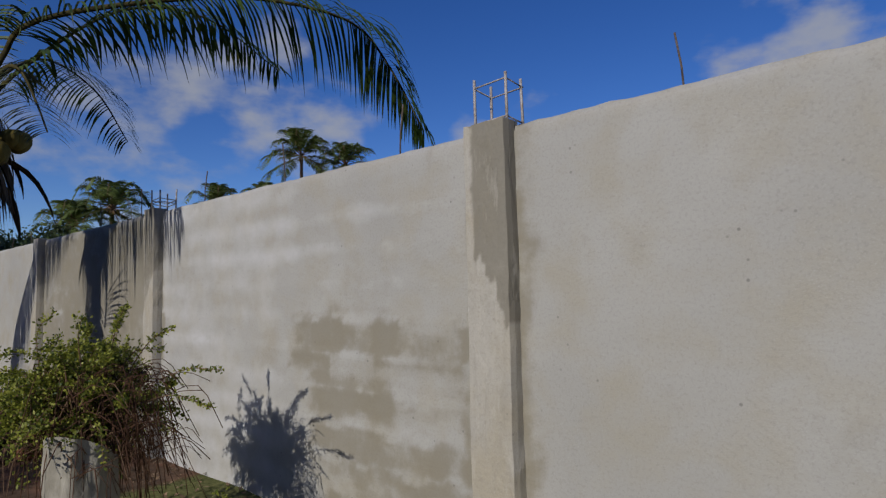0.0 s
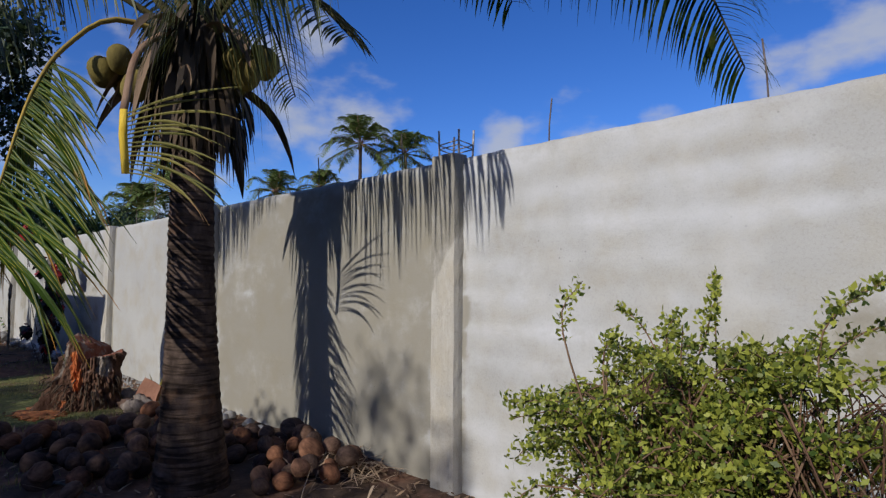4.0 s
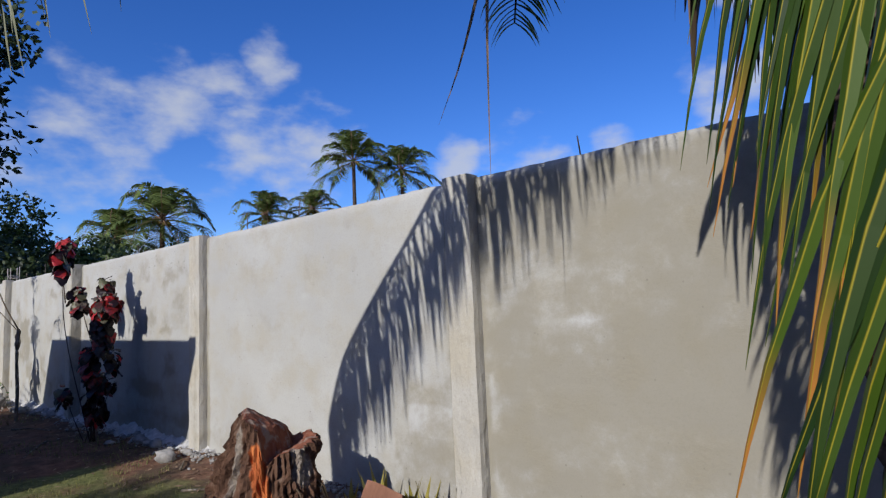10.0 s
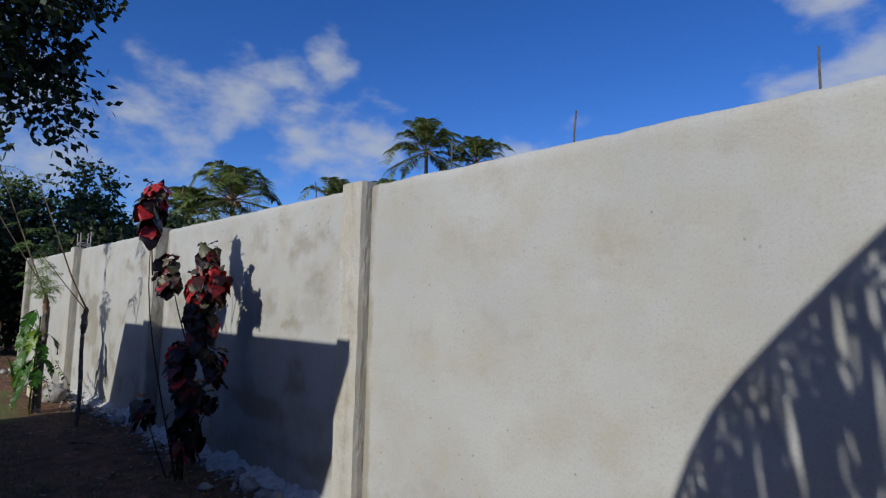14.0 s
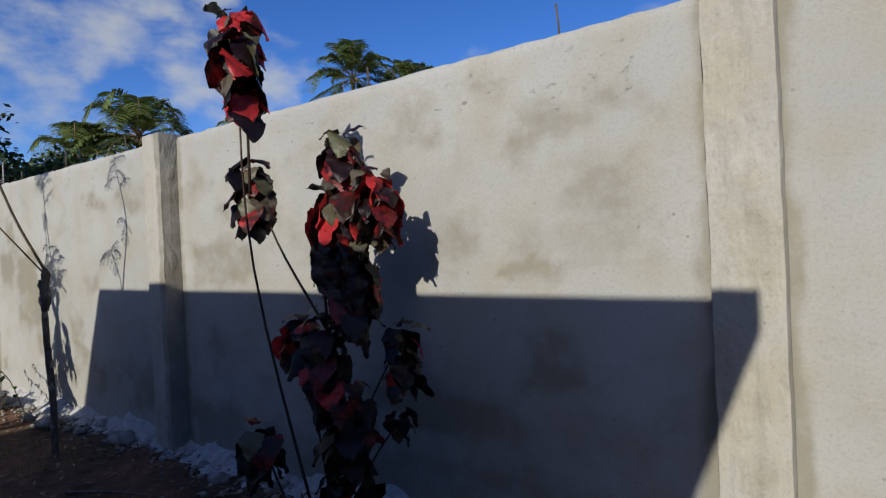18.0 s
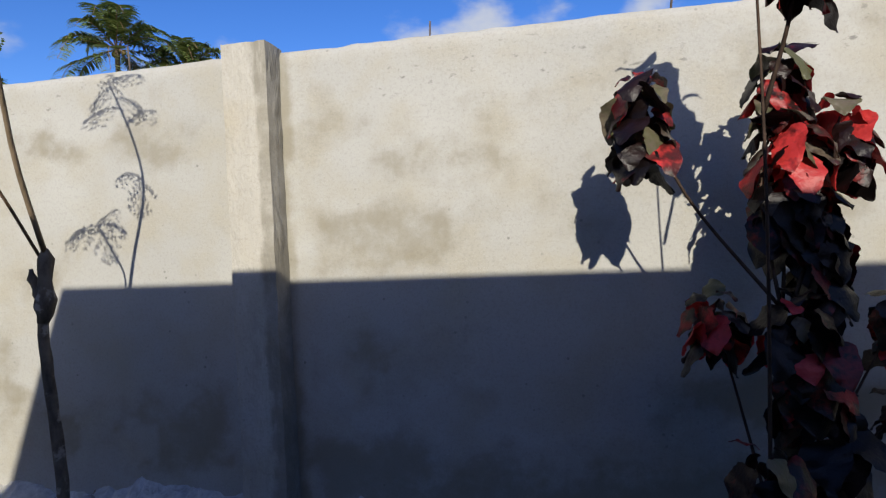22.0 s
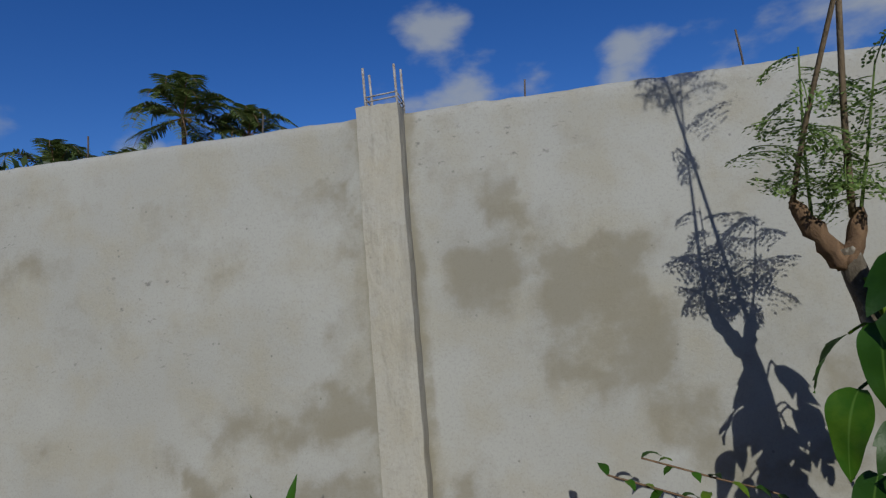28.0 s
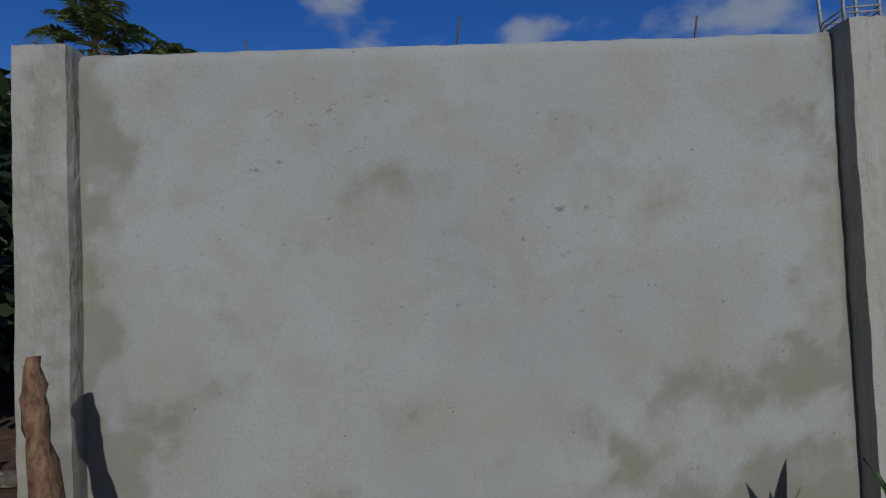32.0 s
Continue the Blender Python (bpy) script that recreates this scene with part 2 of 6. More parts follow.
def m_ribbed(name, c0, c1, rib, tip):
    """Leaflets with a pale midrib line and tan tips."""
    k = Mat(name, 0.5, spec=0.2)
    v = k.math("ADD", k.math("MULTIPLY", k.island(), 0.75), k.math("MULTIPLY", k.noise(6, 3), 0.25))
    col = k.ramp(v, (0.12, c0), (0.72, c1))
    col = k.mix(k.ramp(k.math("MULTIPLY", k.attr("far"), k.math("ADD", k.island(), 0.25)), (0.80, 0.0), (1.15, 0.9)), col, tip)
    col = k.mix(k.ramp(k.attr("rib"), (0.82, 0.0), (0.95, 0.75)), col, rib)
    return k.done(col, thin=0.14)


M_RIBBED = m_ribbed("near_palm_leaflet", (0.008, 0.026, 0.004), (0.046, 0.084, 0.007), (0.36, 0.29, 0.02), (0.38, 0.15, 0.03))
M_RIBBED_TAN = m_ribbed("ageing_palm_leaflet", (0.06, 0.07, 0.02), (0.17, 0.15, 0.04), (0.33, 0.27, 0.08), (0.24, 0.12, 0.06))
M_FROND = m_leaf("palm_leaflet", (0.015, 0.034, 0.008), (0.06, 0.098, 0.015), 0.5, 0.16, spec=0.3, yellow=(0.17, 0.15, 0.03))
M_FROND_DARK = m_leaf("palm_leaflet_old", (0.035, 0.042, 0.014), (0.09, 0.10, 0.03), 0.5, 0.18)
M_DEAD = m_leaf("dry_leaf", (0.07, 0.042, 0.024), (0.25, 0.165, 0.10), 0.8, 0.15)
M_DEAD_DARK = m_leaf("old_dry_leaf", (0.022, 0.015, 0.01), (0.09, 0.06, 0.035), 0.85, 0.08)
M_FAR_PALM = m_leaf("far_palm_leaflet", (0.06, 0.10, 0.024), (0.18, 0.225, 0.062), 0.5, 0.3)
M_TREE_LEAF = m_leaf("tree_leaf", (0.010, 0.02, 0.007), (0.035, 0.055, 0.016), 0.5, 0.15)
M_BUSH = m_leaf("bush_leaf", (0.045, 0.08, 0.012), (0.34, 0.36, 0.055), 0.5, 0.32)
M_MORINGA = m_leaf("moringa_leaf", (0.11, 0.19, 0.045), (0.25, 0.35, 0.10), 0.5, 0.45)


def m_vine():
    k = Mat("split_leaf_vine", 0.42, spec=0.3)
    v = k.math("ADD", k.math("MULTIPLY", k.each(), 0.6), k.math("MULTIPLY", k.noise(9, 4), 0.4))
    col = k.ramp(v, (0.2, (0.012, 0.042, 0.005)), (0.6, (0.042, 0.12, 0.008)), (0.88, (0.17, 0.26, 0.018)))
    col = k.mix(k.ramp(k.attr("rib"), (0.92, 0.0), (0.99, 0.6)), col, (0.15, 0.27, 0.05))
    k.bump(k.noise(26, 4, 0.6), 0.5, 0.006)
    return k.done(col, thin=0.25)


M_VINE = m_vine()


def m_red(name, *stops):
    k = Mat(name, 0.42, spec=0.4)
    v = k.math("ADD", k.math("MULTIPLY", k.each(), 0.68), k.math("MULTIPLY", k.noise(16, 4, 0.6), 0.32))
    col = k.ramp(v, *stops)
    col = k.mix(k.ramp(k.math("ADD", k.attr("rim"), k.math("MULTIPLY", k.noise(40, 4, 0.6), 0.5)), (1.0, 0.0), (1.35, 0.5)), col, (0.40, 0.04, 0.04))
    k.bump(k.noise(55, 4, 0.6), 0.6, 0.006)
    return k.done(col, thin=0.25)


# dark and bright leaf sets: partly own colour, partly shade and sun put in
M_RED = m_red("copper_leaf", (0.28, (0.005, 0.003, 0.003)), (0.55, (0.014, 0.004, 0.005)), (0.60, (0.20, 0.014, 0.015)), (0.64, (0.08, 0.007, 0.008)), (0.68, (0.010, 0.004, 0.004)), (0.85, (0.012, 0.008, 0.007)))
M_RED_BRIGHT = m_red("bright_copper_leaf", (0.25, (0.008, 0.004, 0.004)), (0.38, (0.02, 0.006, 0.006)), (0.42, (0.32, 0.018, 0.02)), (0.56, (0.56, 0.04, 0.04)), (0.61, (0.10, 0.012, 0.012)), (0.66, (0.03, 0.016, 0.013)), (0.72, (0.14, 0.115, 0.085)), (0.80, (0.10, 0.10, 0.05)))


def m_bark(name, c0, c1, scale=9, spots=None):
    k = Mat(name, 0.9, spec=0.15)
    n = k.noise(scale, 6, 0.65, (1, 1, 0.5))
    col = k.ramp(n, (0.3, c0), (0.7, c1))
    if spots:
        col = k.mix(k.ramp(k.noise(14, 5, 0.6), (0.55, 0.0), (0.62, 1.0)), col, spots)
    k.bump(n, 0.7, 0.02)
    k.bump(k.noise(60, 4, 0.7), 0.4, 0.005)
    return k.done(col)


def m_trunk():
    k = Mat("palm_trunk_bark", 0.92, spec=0.12)
    n = k.noise(9, 6, 0.65, (1, 1, 0.5))
    ring = k.noise(5, 5, 0.6, (0.5, 0.5, 6.5))
    col = k.ramp(n, (0.3, (0.020, 0.014, 0.011)), (0.7, (0.125, 0.088, 0.068)))
    col = k.mix(k.ramp(ring, (0.42, 0.9), (0.53, 0.0)), col, (0.018, 0.012, 0.009))
    col = k.mix(k.ramp(k.noise(3, 4, 0.6), (0.56, 0.0), (0.68, 0.5)), col, (0.16, 0.085, 0.045))
    k.bump(ring, 0.7, 0.02)
    k.bump(k.noise(50, 5, 0.7), 0.6, 0.008)
    return k.done(col)


M_TRUNK = m_trunk()
M_BARK = m_bark("grey_bark", (0.06, 0.048, 0.036), (0.20, 0.165, 0.125), 18, spots=(0.30, 0.27, 0.23))
M_DRY_TWIG = m_bark("dry_brown_twig", (0.045, 0.024, 0.016), (0.14, 0.075, 0.046), 20)
M_RED_STEM = m_bark("dark_shrub_stem", (0.025, 0.016, 0.012), (0.09, 0.06, 0.045), 16)
M_TWIG = m_bark("brown_twig", (0.11, 0.07, 0.045), (0.24, 0.15, 0.09), 20)


def m_stump():
    k = Mat("stump_bark", 0.92, spec=0.12)
    n = k.noise(10, 6, 0.68, (1, 1, 0.45))
    col = k.ramp(n, (0.3, (0.03, 0.016, 0.011)), (0.55, (0.115, 0.062, 0.04)), (0.74, (0.20, 0.145, 0.11)))
    raw = k.ramp(k.math("ADD", k.attr("raw"), k.math("MULTIPLY", k.math("SUBTRACT", k.noise(9, 5, 0.65), 0.5), 1.1)), (0.42, 0.0), (0.56, 1.0))
    orange = k.ramp(k.noise(16, 5, 0.65, (1, 1, 0.4)), (0.3, (0.26, 0.05, 0.018)), (0.7, (0.56, 0.19, 0.06)))
    grey = k.ramp(k.math("ADD", k.attr("grey"), k.math("MULTIPLY", k.math("SUBTRACT", k.noise(7, 5, 0.65), 0.5), 0.9)), (0.42, 0.0), (0.6, 0.8))
    col = k.mix(grey, col, (0.27, 0.235, 0.195))
    k.bump(n, 0.9, 0.035)
    k.bump(k.noise(45, 5, 0.7), 0.6, 0.01)
    return k.done(k.mix(raw, col, orange))


M_STUMP = m_stump()
M_STUMP_CUT = m_bark("orange_sawdust", (0.12, 0.06, 0.03), (0.40, 0.14, 0.05), 24)


def m_husk():
    k = Mat("coconut_husk", 0.9, spec=0.15)
    n = k.noise(16, 6, 0.65, (1, 1, 0.35))
    col = k.ramp(n, (0.3, (0.035, 0.022, 0.017)), (0.7, (0.19, 0.135, 0.105)))
    tint = k.ramp(k.each(), (0.3, (0.55, 0.5, 0.5)), (0.6, (1.0, 0.9, 0.82)), (0.9, (1.5, 0.95, 0.65)))
    k.bump(n, 0.8, 0.012)
    return k.done(k.mix(1.0, col, tint, "MULTIPLY"))


M_HUSK = m_husk()
M_NUT = m_bark("ripening_coconut", (0.07, 0.055, 0.02), (0.22, 0.17, 0.045), 6)
M_STONE = m_bark("rubble_stone", (0.15, 0.14, 0.13), (0.40, 0.385, 0.36), 10)
M_MORTAR = m_bark("spilled_mortar", (0.30, 0.29, 0.275), (0.56, 0.55, 0.53), 16)
M_CLAY = m_bark("red_clay", (0.15, 0.072, 0.046), (0.27, 0.135, 0.088), 12)
M_COBBLE = m_bark("brownish_stone", (0.085, 0.068, 0.058), (0.27, 0.225, 0.19), 14)
M_YELLOW = m_bark("yellow_leaf_stalk", (0.50, 0.33, 0.03), (0.72, 0.52, 0.08), 9)
M_STALK = m_bark("red_brown_stalk", (0.15, 0.085, 0.055), (0.27, 0.18, 0.12), 9)
M_PINK_STALK = m_bark("pinkish_dry_stalk", (0.24, 0.115, 0.085), (0.42, 0.24, 0.185), 9)
M_THIN_STEM = m_bark("tan_young_stem", (0.13, 0.10, 0.065), (0.25, 0.185, 0.125), 14)
M_OLIVE = m_bark("olive_leaf_stalk", (0.025, 0.022, 0.01), (0.085, 0.07, 0.025), 9)
M_FROND_STALK = m_bark("yellow_brown_stalk", (0.22, 0.15, 0.04), (0.44, 0.31, 0.07), 3)
M_CUT = m_bark("weathered_cut_trunk", (0.22, 0.205, 0.17), (0.40, 0.38, 0.33), 14)
M_SANS = m_leaf("yellow_edged_leaf", (0.05, 0.07, 0.02), (0.35, 0.28, 0.05), 0.5, 0.2)
M_PAPER = m_bark("crumpled_paper", (0.55, 0.30, 0.30), (0.75, 0.70, 0.68), 30)
M_GRASS = m_leaf("grass_blade", (0.08, 0.10, 0.025), (0.24, 0.23, 0.075), 0.7, 0.3)
M_LITTER = m_leaf("leaf_litter", (0.10, 0.06, 0.035), (0.30, 0.20, 0.12), 0.85, 0.1)
M_LOG = m_bark("peeling_log", (0.07, 0.035, 0.022), (0.33, 0.2, 0.12), 26)
M_PLANTER = m_bark("tan_concrete", (0.40, 0.32, 0.23), (0.55, 0.46, 0.36), 6)
M_HEDGE = m_leaf("hedge_leaf", (0.014, 0.03, 0.008), (0.075, 0.11, 0.028), 0.5, 0.22)
M_STUMP_TOP = m_bark("weathered_saw_cut", (0.12, 0.035, 0.02), (0.30, 0.125, 0.075), 13, spots=(0.26, 0.19, 0.15))
M_CANOPY = m_bark("canopy_concrete", (0.10, 0.097, 0.09), (0.17, 0.165, 0.155), 4)

M_STRAW = m_leaf("dry_straw", (0.22, 0.14, 0.08), (0.50, 0.37, 0.24), 0.85, 0.1)
M_BAR = m_bark("rusted_bar", (0.07, 0.055, 0.05), (0.18, 0.145, 0.12), 40)

# ---- helpers for building ----
def mesh_of(name, verts, faces, mat=None, smooth=False):
    me = bpy.data.meshes.new(name)
    me.from_pydata([tuple(v) for v in verts], [], faces)
    if mat:
        me.materials.append(mat)
    if smooth:
        me.polygons.foreach_set("use_smooth", [True] * len(me.polygons))
    me.update()
    return me


def part(name, geo, mat, parent=None, label=""):
    """One mesh object from (verts, faces), under a thing or a part."""
    smooth = len(geo) > 2 and geo[2]
    ob = new(name, mesh_of(name, geo[0], geo[1], mat, smooth))
    if parent:
        ob.parent = parent
        ob.matrix_parent_inverse = Matrix.Translation(-world_of(parent))
    if label:
        ob["label"] = label
    return ob


def world_of(ob):
    v = Vector(ob.location)
    while ob.parent:
        ob = ob.parent
        v = v + Vector(ob.location) * 0
    return v


def thing(name, at, label, category, group="", kind=""):
    """An Empty at the base of a thing; its parts are meshes in world places under it."""
    ob = new(name)
    ob.location = at
    ob.empty_display_size = 0.1
    return tagged(ob, label, category, group, kind)


def join(*geos):
    vs, fs = [], []
    for g in geos:
        o = len(vs)
        vs.extend(g[0])
        fs.extend([tuple(i + o for i in f) for f in g[1]])
    return vs, fs, any(len(g) > 2 and g[2] for g in geos)


def frames_along(pts):
    """Tangents and two normals along a polyline."""
    pts = [Vector(p) for p in pts]
    out = []
    n = None
    for i, p in enumerate(pts):
        t = (pts[min(i + 1, len(pts) - 1)] - pts[max(i - 1, 0)]).normalized()
        if n is None:
            n = t.orthogonal().normalized()
        n = (n - t * n.dot(t))
        n = n.normalized() if n.length > 1e-6 else t.orthogonal().normalized()
        out.append((p, t, n, t.cross(n)))
    return out


def tube(pts, radii, sides=6, flat=1.0, wobble=0.0, rnd=None):
    vs, fs = [], []
    fr = frames_along(pts)
    for i, (p, t, a, b) in enumerate(fr):
        r = radii[i] if hasattr(radii, "__len__") else radii
        for k in range(sides):
            an = 2 * math.pi * k / sides
            w = 1 + (rnd.uniform(-wobble, wobble) if rnd else 0)
            vs.append(p + a * (math.cos(an) * r * w) + b * (math.sin(an) * r * flat * w))
    n = len(fr)
    for i in range(n - 1):
        for k in range(sides):
            j = (k + 1) % sides
            fs.append((i * sides + k, i * sides + j, (i + 1) * sides + j, (i + 1) * sides + k))
    fs.append(tuple(range(sides))[::-1])
    fs.append(tuple(range((n - 1) * sides, n * sides)))
    return vs, fs, True


def curve(ctrl, n=16):
    """Catmull-Rom through control points."""
    P = [Vector(c) for c in ctrl]
    P = [P[0] * 2 - P[1]] + P + [P[-1] * 2 - P[-2]]
    out = []
    segs = len(P) - 3
    for i in range(n + 1):
        u = i / n * segs
        s = min(int(u), segs - 1)
        f = u - s
        a, b, c, d = P[s:s + 4]
        out.append(0.5 * ((2 * b) + (c - a) * f + (2 * a - 5 * b + 4 * c - d) * f * f + (3 * b - a - 3 * c + d) * f ** 3))
    return out


def box(x0, x1, y0, y1, z0, z1):
    vs = [(x, y, z) for x in (x0, x1) for y in (y0, y1) for z in (z0, z1)]
    fs = [(0, 1, 3, 2), (4, 6, 7, 5), (0, 4, 5, 1), (2, 3, 7, 6), (0, 2, 6, 4), (1, 5, 7, 3)]
    return vs, fs


def nz(x, y=0.0, z=0.0):
    return noise.noise(Vector((x, y, z)))


def fbm(x, y, z=0.0):
    return nz(x, y, z) + 0.5 * nz(2.1 * x + 5, 2.1 * y, 2.1 * z) + 0.25 * nz(4.3 * x, 4.3 * y + 9, 4.3 * z)


# ---- the ground ----
def ground_z(x, y):
    near = max(0.0, 1 - abs(x + 11) / 40) * max(0.0, 1 - abs(y) / 25)
    return -0.10 + near * (0.05 * nz(x * 0.5, y * 0.5) + 0.02 * nz(x * 2.1, y * 2.1))


PATH_EDGE = -3.7  # the trodden path of pale reddish soil lies beyond this line


def bare_at(x, y):
    """How far the lawn is worn to soil: along the wall's foot, under the palm, in the shelter's shade."""
    foot = math.exp(-(max(0.0, -0.25 - y) / 0.55) ** 2) if x < -9.3 else 0.0
    heap = 1.0 if -9.4 < x < -4.6 and y > -3.0 else 0.0
    shade = 0.75 if -17.6 < x < -13.2 else 0.0
    path = 2.0 * min(1.0, max(0.0, (PATH_EDGE + 0.25 * nz(x * 0.7, 4) - y) / 0.5))
    return max(path, min(1.0, foot + heap + shade))


def build_ground():
    xs = sorted(set([-3000, -800, -300, -120, -60] + [-36 + 0.25 * i for i in range(185)] + [20, 40, 100, 300, 900, 3000]))
    ys = sorted(set([-3000, -800, -250, -80, -40, -20, -14] + [-10 + 0.25 * i for i in range(45)] + [2, 4, 8, 14, 25, 50, 120, 400, 1200, 3000]))
    vs = [(x, y, ground_z(x, y)) for x in xs for y in ys]
    ny = len(ys)
    fs = [(i * ny + j, (i + 1) * ny + j, (i + 1) * ny + j + 1, i * ny + j + 1) for i in range(len(xs) - 1) for j in range(ny - 1)]
    g = part("ground", (vs, fs, True), M_GROUND)
    bare = g.data.attributes.new("bare", "FLOAT", "POINT")
    bare.data.foreach_set("value", [bare_at(x, y) for x, y, _ in vs])
    tagged(g, "patchy dry lawn and bare brown soil", "ground", kind="structure")


build_ground()

# ---- the wall ----
WALL_TOP = 2.105
WALL_X0, WALL_X1 = -23.73, 3.4
POSTS = [(-1.645, 0.25), (-5.48, 0.22), (-9.12, 0.22), (-12.68, 0.23), (-16.35, 0.23), (-20.0, 0.23), (-23.61, 0.24)]
POST_OUT = 0.085
# damp patches of the plaster: x0, x1, z0, z1, strength
DAMP = [
    (-3.35, -2.95, 0.86, 1.18, 0.56), (-2.55, -1.82, 0.86, 1.15, 0.66), (-2.95, -2.4, 0.86, 1.2, 0.36), (-3.15, -2.36, 0.58, 0.84, 0.6), (-2.36, -1.88, 0.62, 0.83, 0.42), (-3.14, -1.9, 0.2, 0.55, 0.48), (-3.05, -1.8, -0.1, 0.18, 0.45),
    (-1.92, -1.78, 0.0, 0.83, 0.6), (-1.54, -1.45, 0.0, 2.1, 0.58), (-4.71, -4.36, 0.6, 0.78, 0.28), (-4.57, -4.46, 0.83, 1.0, 0.28), (-6.17, -5.75, 0.82, 1.03, 0.3),
    (-9.0, -5.6, -0.1, 2.08, 0.54), (-8.9, -6.0, -0.1, 1.1, 0.6), (-8.84, -8.16, 0.28, 0.88, 0.54), (-8.6, -8.0, -0.1, 0.42, 0.6), (-7.6, -7.0, -0.1, 0.5, 0.6),
    (-12.5, -9.2, -0.1, 0.3, 0.12), (-9.9, -9.2, -0.1, 0.75, 0.28), (-10.31, -10.09, 1.88, 2.02, 0.25), (-10.84, -10.71, 1.5, 1.62, 0.2), (-11.6, -10.9, 0.9, 1.25, 0.12),
    (-13.79, -13.6, 1.93, 2.04, 0.3), (-14.25, -14.0, 1.8, 1.95, 0.34), (-13.55, -13.0, 1.68, 1.84, 0.38), (-13.4, -13.0, 1.15, 1.58, 0.38), (-14.08, -13.7, 1.05, 1.4, 0.36), (-13.68, -13.34, 1.05, 1.33, 0.48),
    (-13.58, -13.28, 0.62, 0.9, 0.5), (-15.3, -14.6, 1.76, 1.9, 0.25), (-16.14, -15.9, 1.65, 1.94, 0.3), (-15.8, -15.15, 1.45, 1.63, 0.36), (-16.1, -15.45, 1.03, 1.36, 0.44), (-14.82, -14.5, 1.48, 1.68, 0.25),
    (-15.5, -14.92, 1.68, 1.82, 0.34), (-14.6, -13.6, 0.35, 0.6, 0.4), (-15.9, -15.2, 0.5, 0.8, 0.3), (-16.2, -12.9, -0.1, 0.25, 0.4),
    (-17.8, -17.36, 1.68, 1.86, 0.46), (-17.2, -16.7, 1.62, 1.8, 0.34), (-18.17, -17.9, 1.52, 1.67, 0.32), (-18.08, -17.86, 0.45, 0.8, 0.4), (-17.45, -17.1, 1.15, 1.3, 0.3), (-17.75, -17.5, 0.88, 1.1, 0.36),
    (-19.82, -19.66, 1.75, 1.86, 0.36), (-19.55, -19.35, 1.5, 1.7, 0.5), (-19.68, -19.4, 1.03, 1.36, 0.46), (-19.3, -18.75, 0.62, 1.36, 0.58), (-19.15, -18.95, 1.76, 1.92, 0.36), (-18.87, -18.5, 0.3, 0.6, 0.46),
    (-19.8, -19.58, 0.1, 0.32, 0.46), (-18.6, -17.9, 0.1, 0.35, 0.3), (-17.6, -16.6, 0.1, 0.5, 0.3),
    (-22.3, -21.9, 1.43, 1.56, 0.42), (-21.1, -20.55, 0.4, 0.6, 0.42), (-20.72, -20.3, 0.42, 0.56, 0.5), (-20.55, -20.18, 0.45, 0.66, 0.5), (-20.38, -20.12, 0.0, 1.95, 0.24), (-20.2, -20.12, 0.0, 2.1, 0.45),
    (-21.42, -21.24, 0.22, 0.5, 0.4), (-21.25, -21.02, 0.1, 0.4, 0.46), (-21.0, -20.15, -0.1, 0.12, 0.6), (-20.62, -20.12, -0.1, 0.3, 0.55), (-21.05, -20.82, 1.25, 1.4, 0.28), (-21.3, -20.8, 1.32, 1.55, 0.2),
    (-23.33, -23.05, 0.43, 0.64, 0.46), (-23.05, -22.78, 0.57, 0.68, 0.42), (-23.52, -23.37, -0.1, 2.1, 0.62), (-23.5, -23.2, -0.1, 0.45, 0.5), (-23.1, -22.4, -0.1, 0.18, 0.4), (-22.12, -22.04, 0.42, 0.52, 0.3), (-23.36, -23.28, 1.5, 1.72, 0.5),
]
# zones with small pits left by the trowel: x0, x1, z0, z1
PITS = [(-22.95, -21.1, 0.86, 0.96), (-21.65, -21.15, 1.0, 1.42), (-22.8, -22.1, 1.5, 1.95), (-20.0, -19.0, 1.7, 2.08), (-15.8, -14.4, 1.8, 2.08), (-14.2, -13.0, 1.75, 2.05), (-18.8, -17.2, 1.85, 2.08)]


def block_wave(x, z):
    """A steady random value for each block of the wall, -1 to 1."""
    row = math.floor((z + 0.1) / 0.21)
    col = math.floor((x + 0.21 * (row % 2)) / 0.42)
    return nz(col * 3.7 + 0.5, row * 5.3 + 0.5, 2.5) * 1.6


def damp_at(x, z):
    s = 0.0
    q = 0.55 if x > -5.4 else 1.0  # blocks show through the first panels
    wx, wz = x + q * (0.13 * nz(x * 4.3, z * 4.3, 3) + 0.06 * nz(x * 13, z * 13, 5)), z + q * (0.09 * nz(x * 4.3, z * 4.3, 8) + 0.05 * nz(x * 13, z * 13, 1))
    for x0, x1, z0, z1, k in DAMP:
        if x0 - 0.2 < x < x1 + 0.2:
            d = min(wx - x0, x1 - wx, wz - z0, z1 - wz)
            s = max(s, k * min(1.0, max(0.0, 0.5 + d / (0.15 if x < -12.5 else 0.12))))
    for px, pw in POSTS:  # a damp line down both sides of each post
        e = abs(x - px) - pw / 2
        if e < 0.16:
            hand = nz(px * 1.9, 1.0 if x > px else 7.0)
            w = 0.012 + 0.03 * (1 + nz(z * 2.3, px)) + 0.015 * nz(z * 9, px) + 0.03 * hand
            s = max(s, 0.52 * min(1.0, max(0.0, 0.5 + (w - e) / 0.04)))
    b = block_wave(wx, wz)
    s += 0.12 + 0.15 * b * (1.0 if x < -12.5 else (0.7 if x < -1.6 else 0.15)) + 0.17 * fbm(x * 0.9, z * 1.6, 6) + 0.10 * max(0.0, 0.3 - z)
    if -1.6 > x > -5.4 and s > 0.35:
        joint = (wz + 0.1) % 0.21
        s += 0.16 * b - 0.3 * math.exp(-(min(joint, 0.21 - joint) / 0.022) ** 2)
    return s


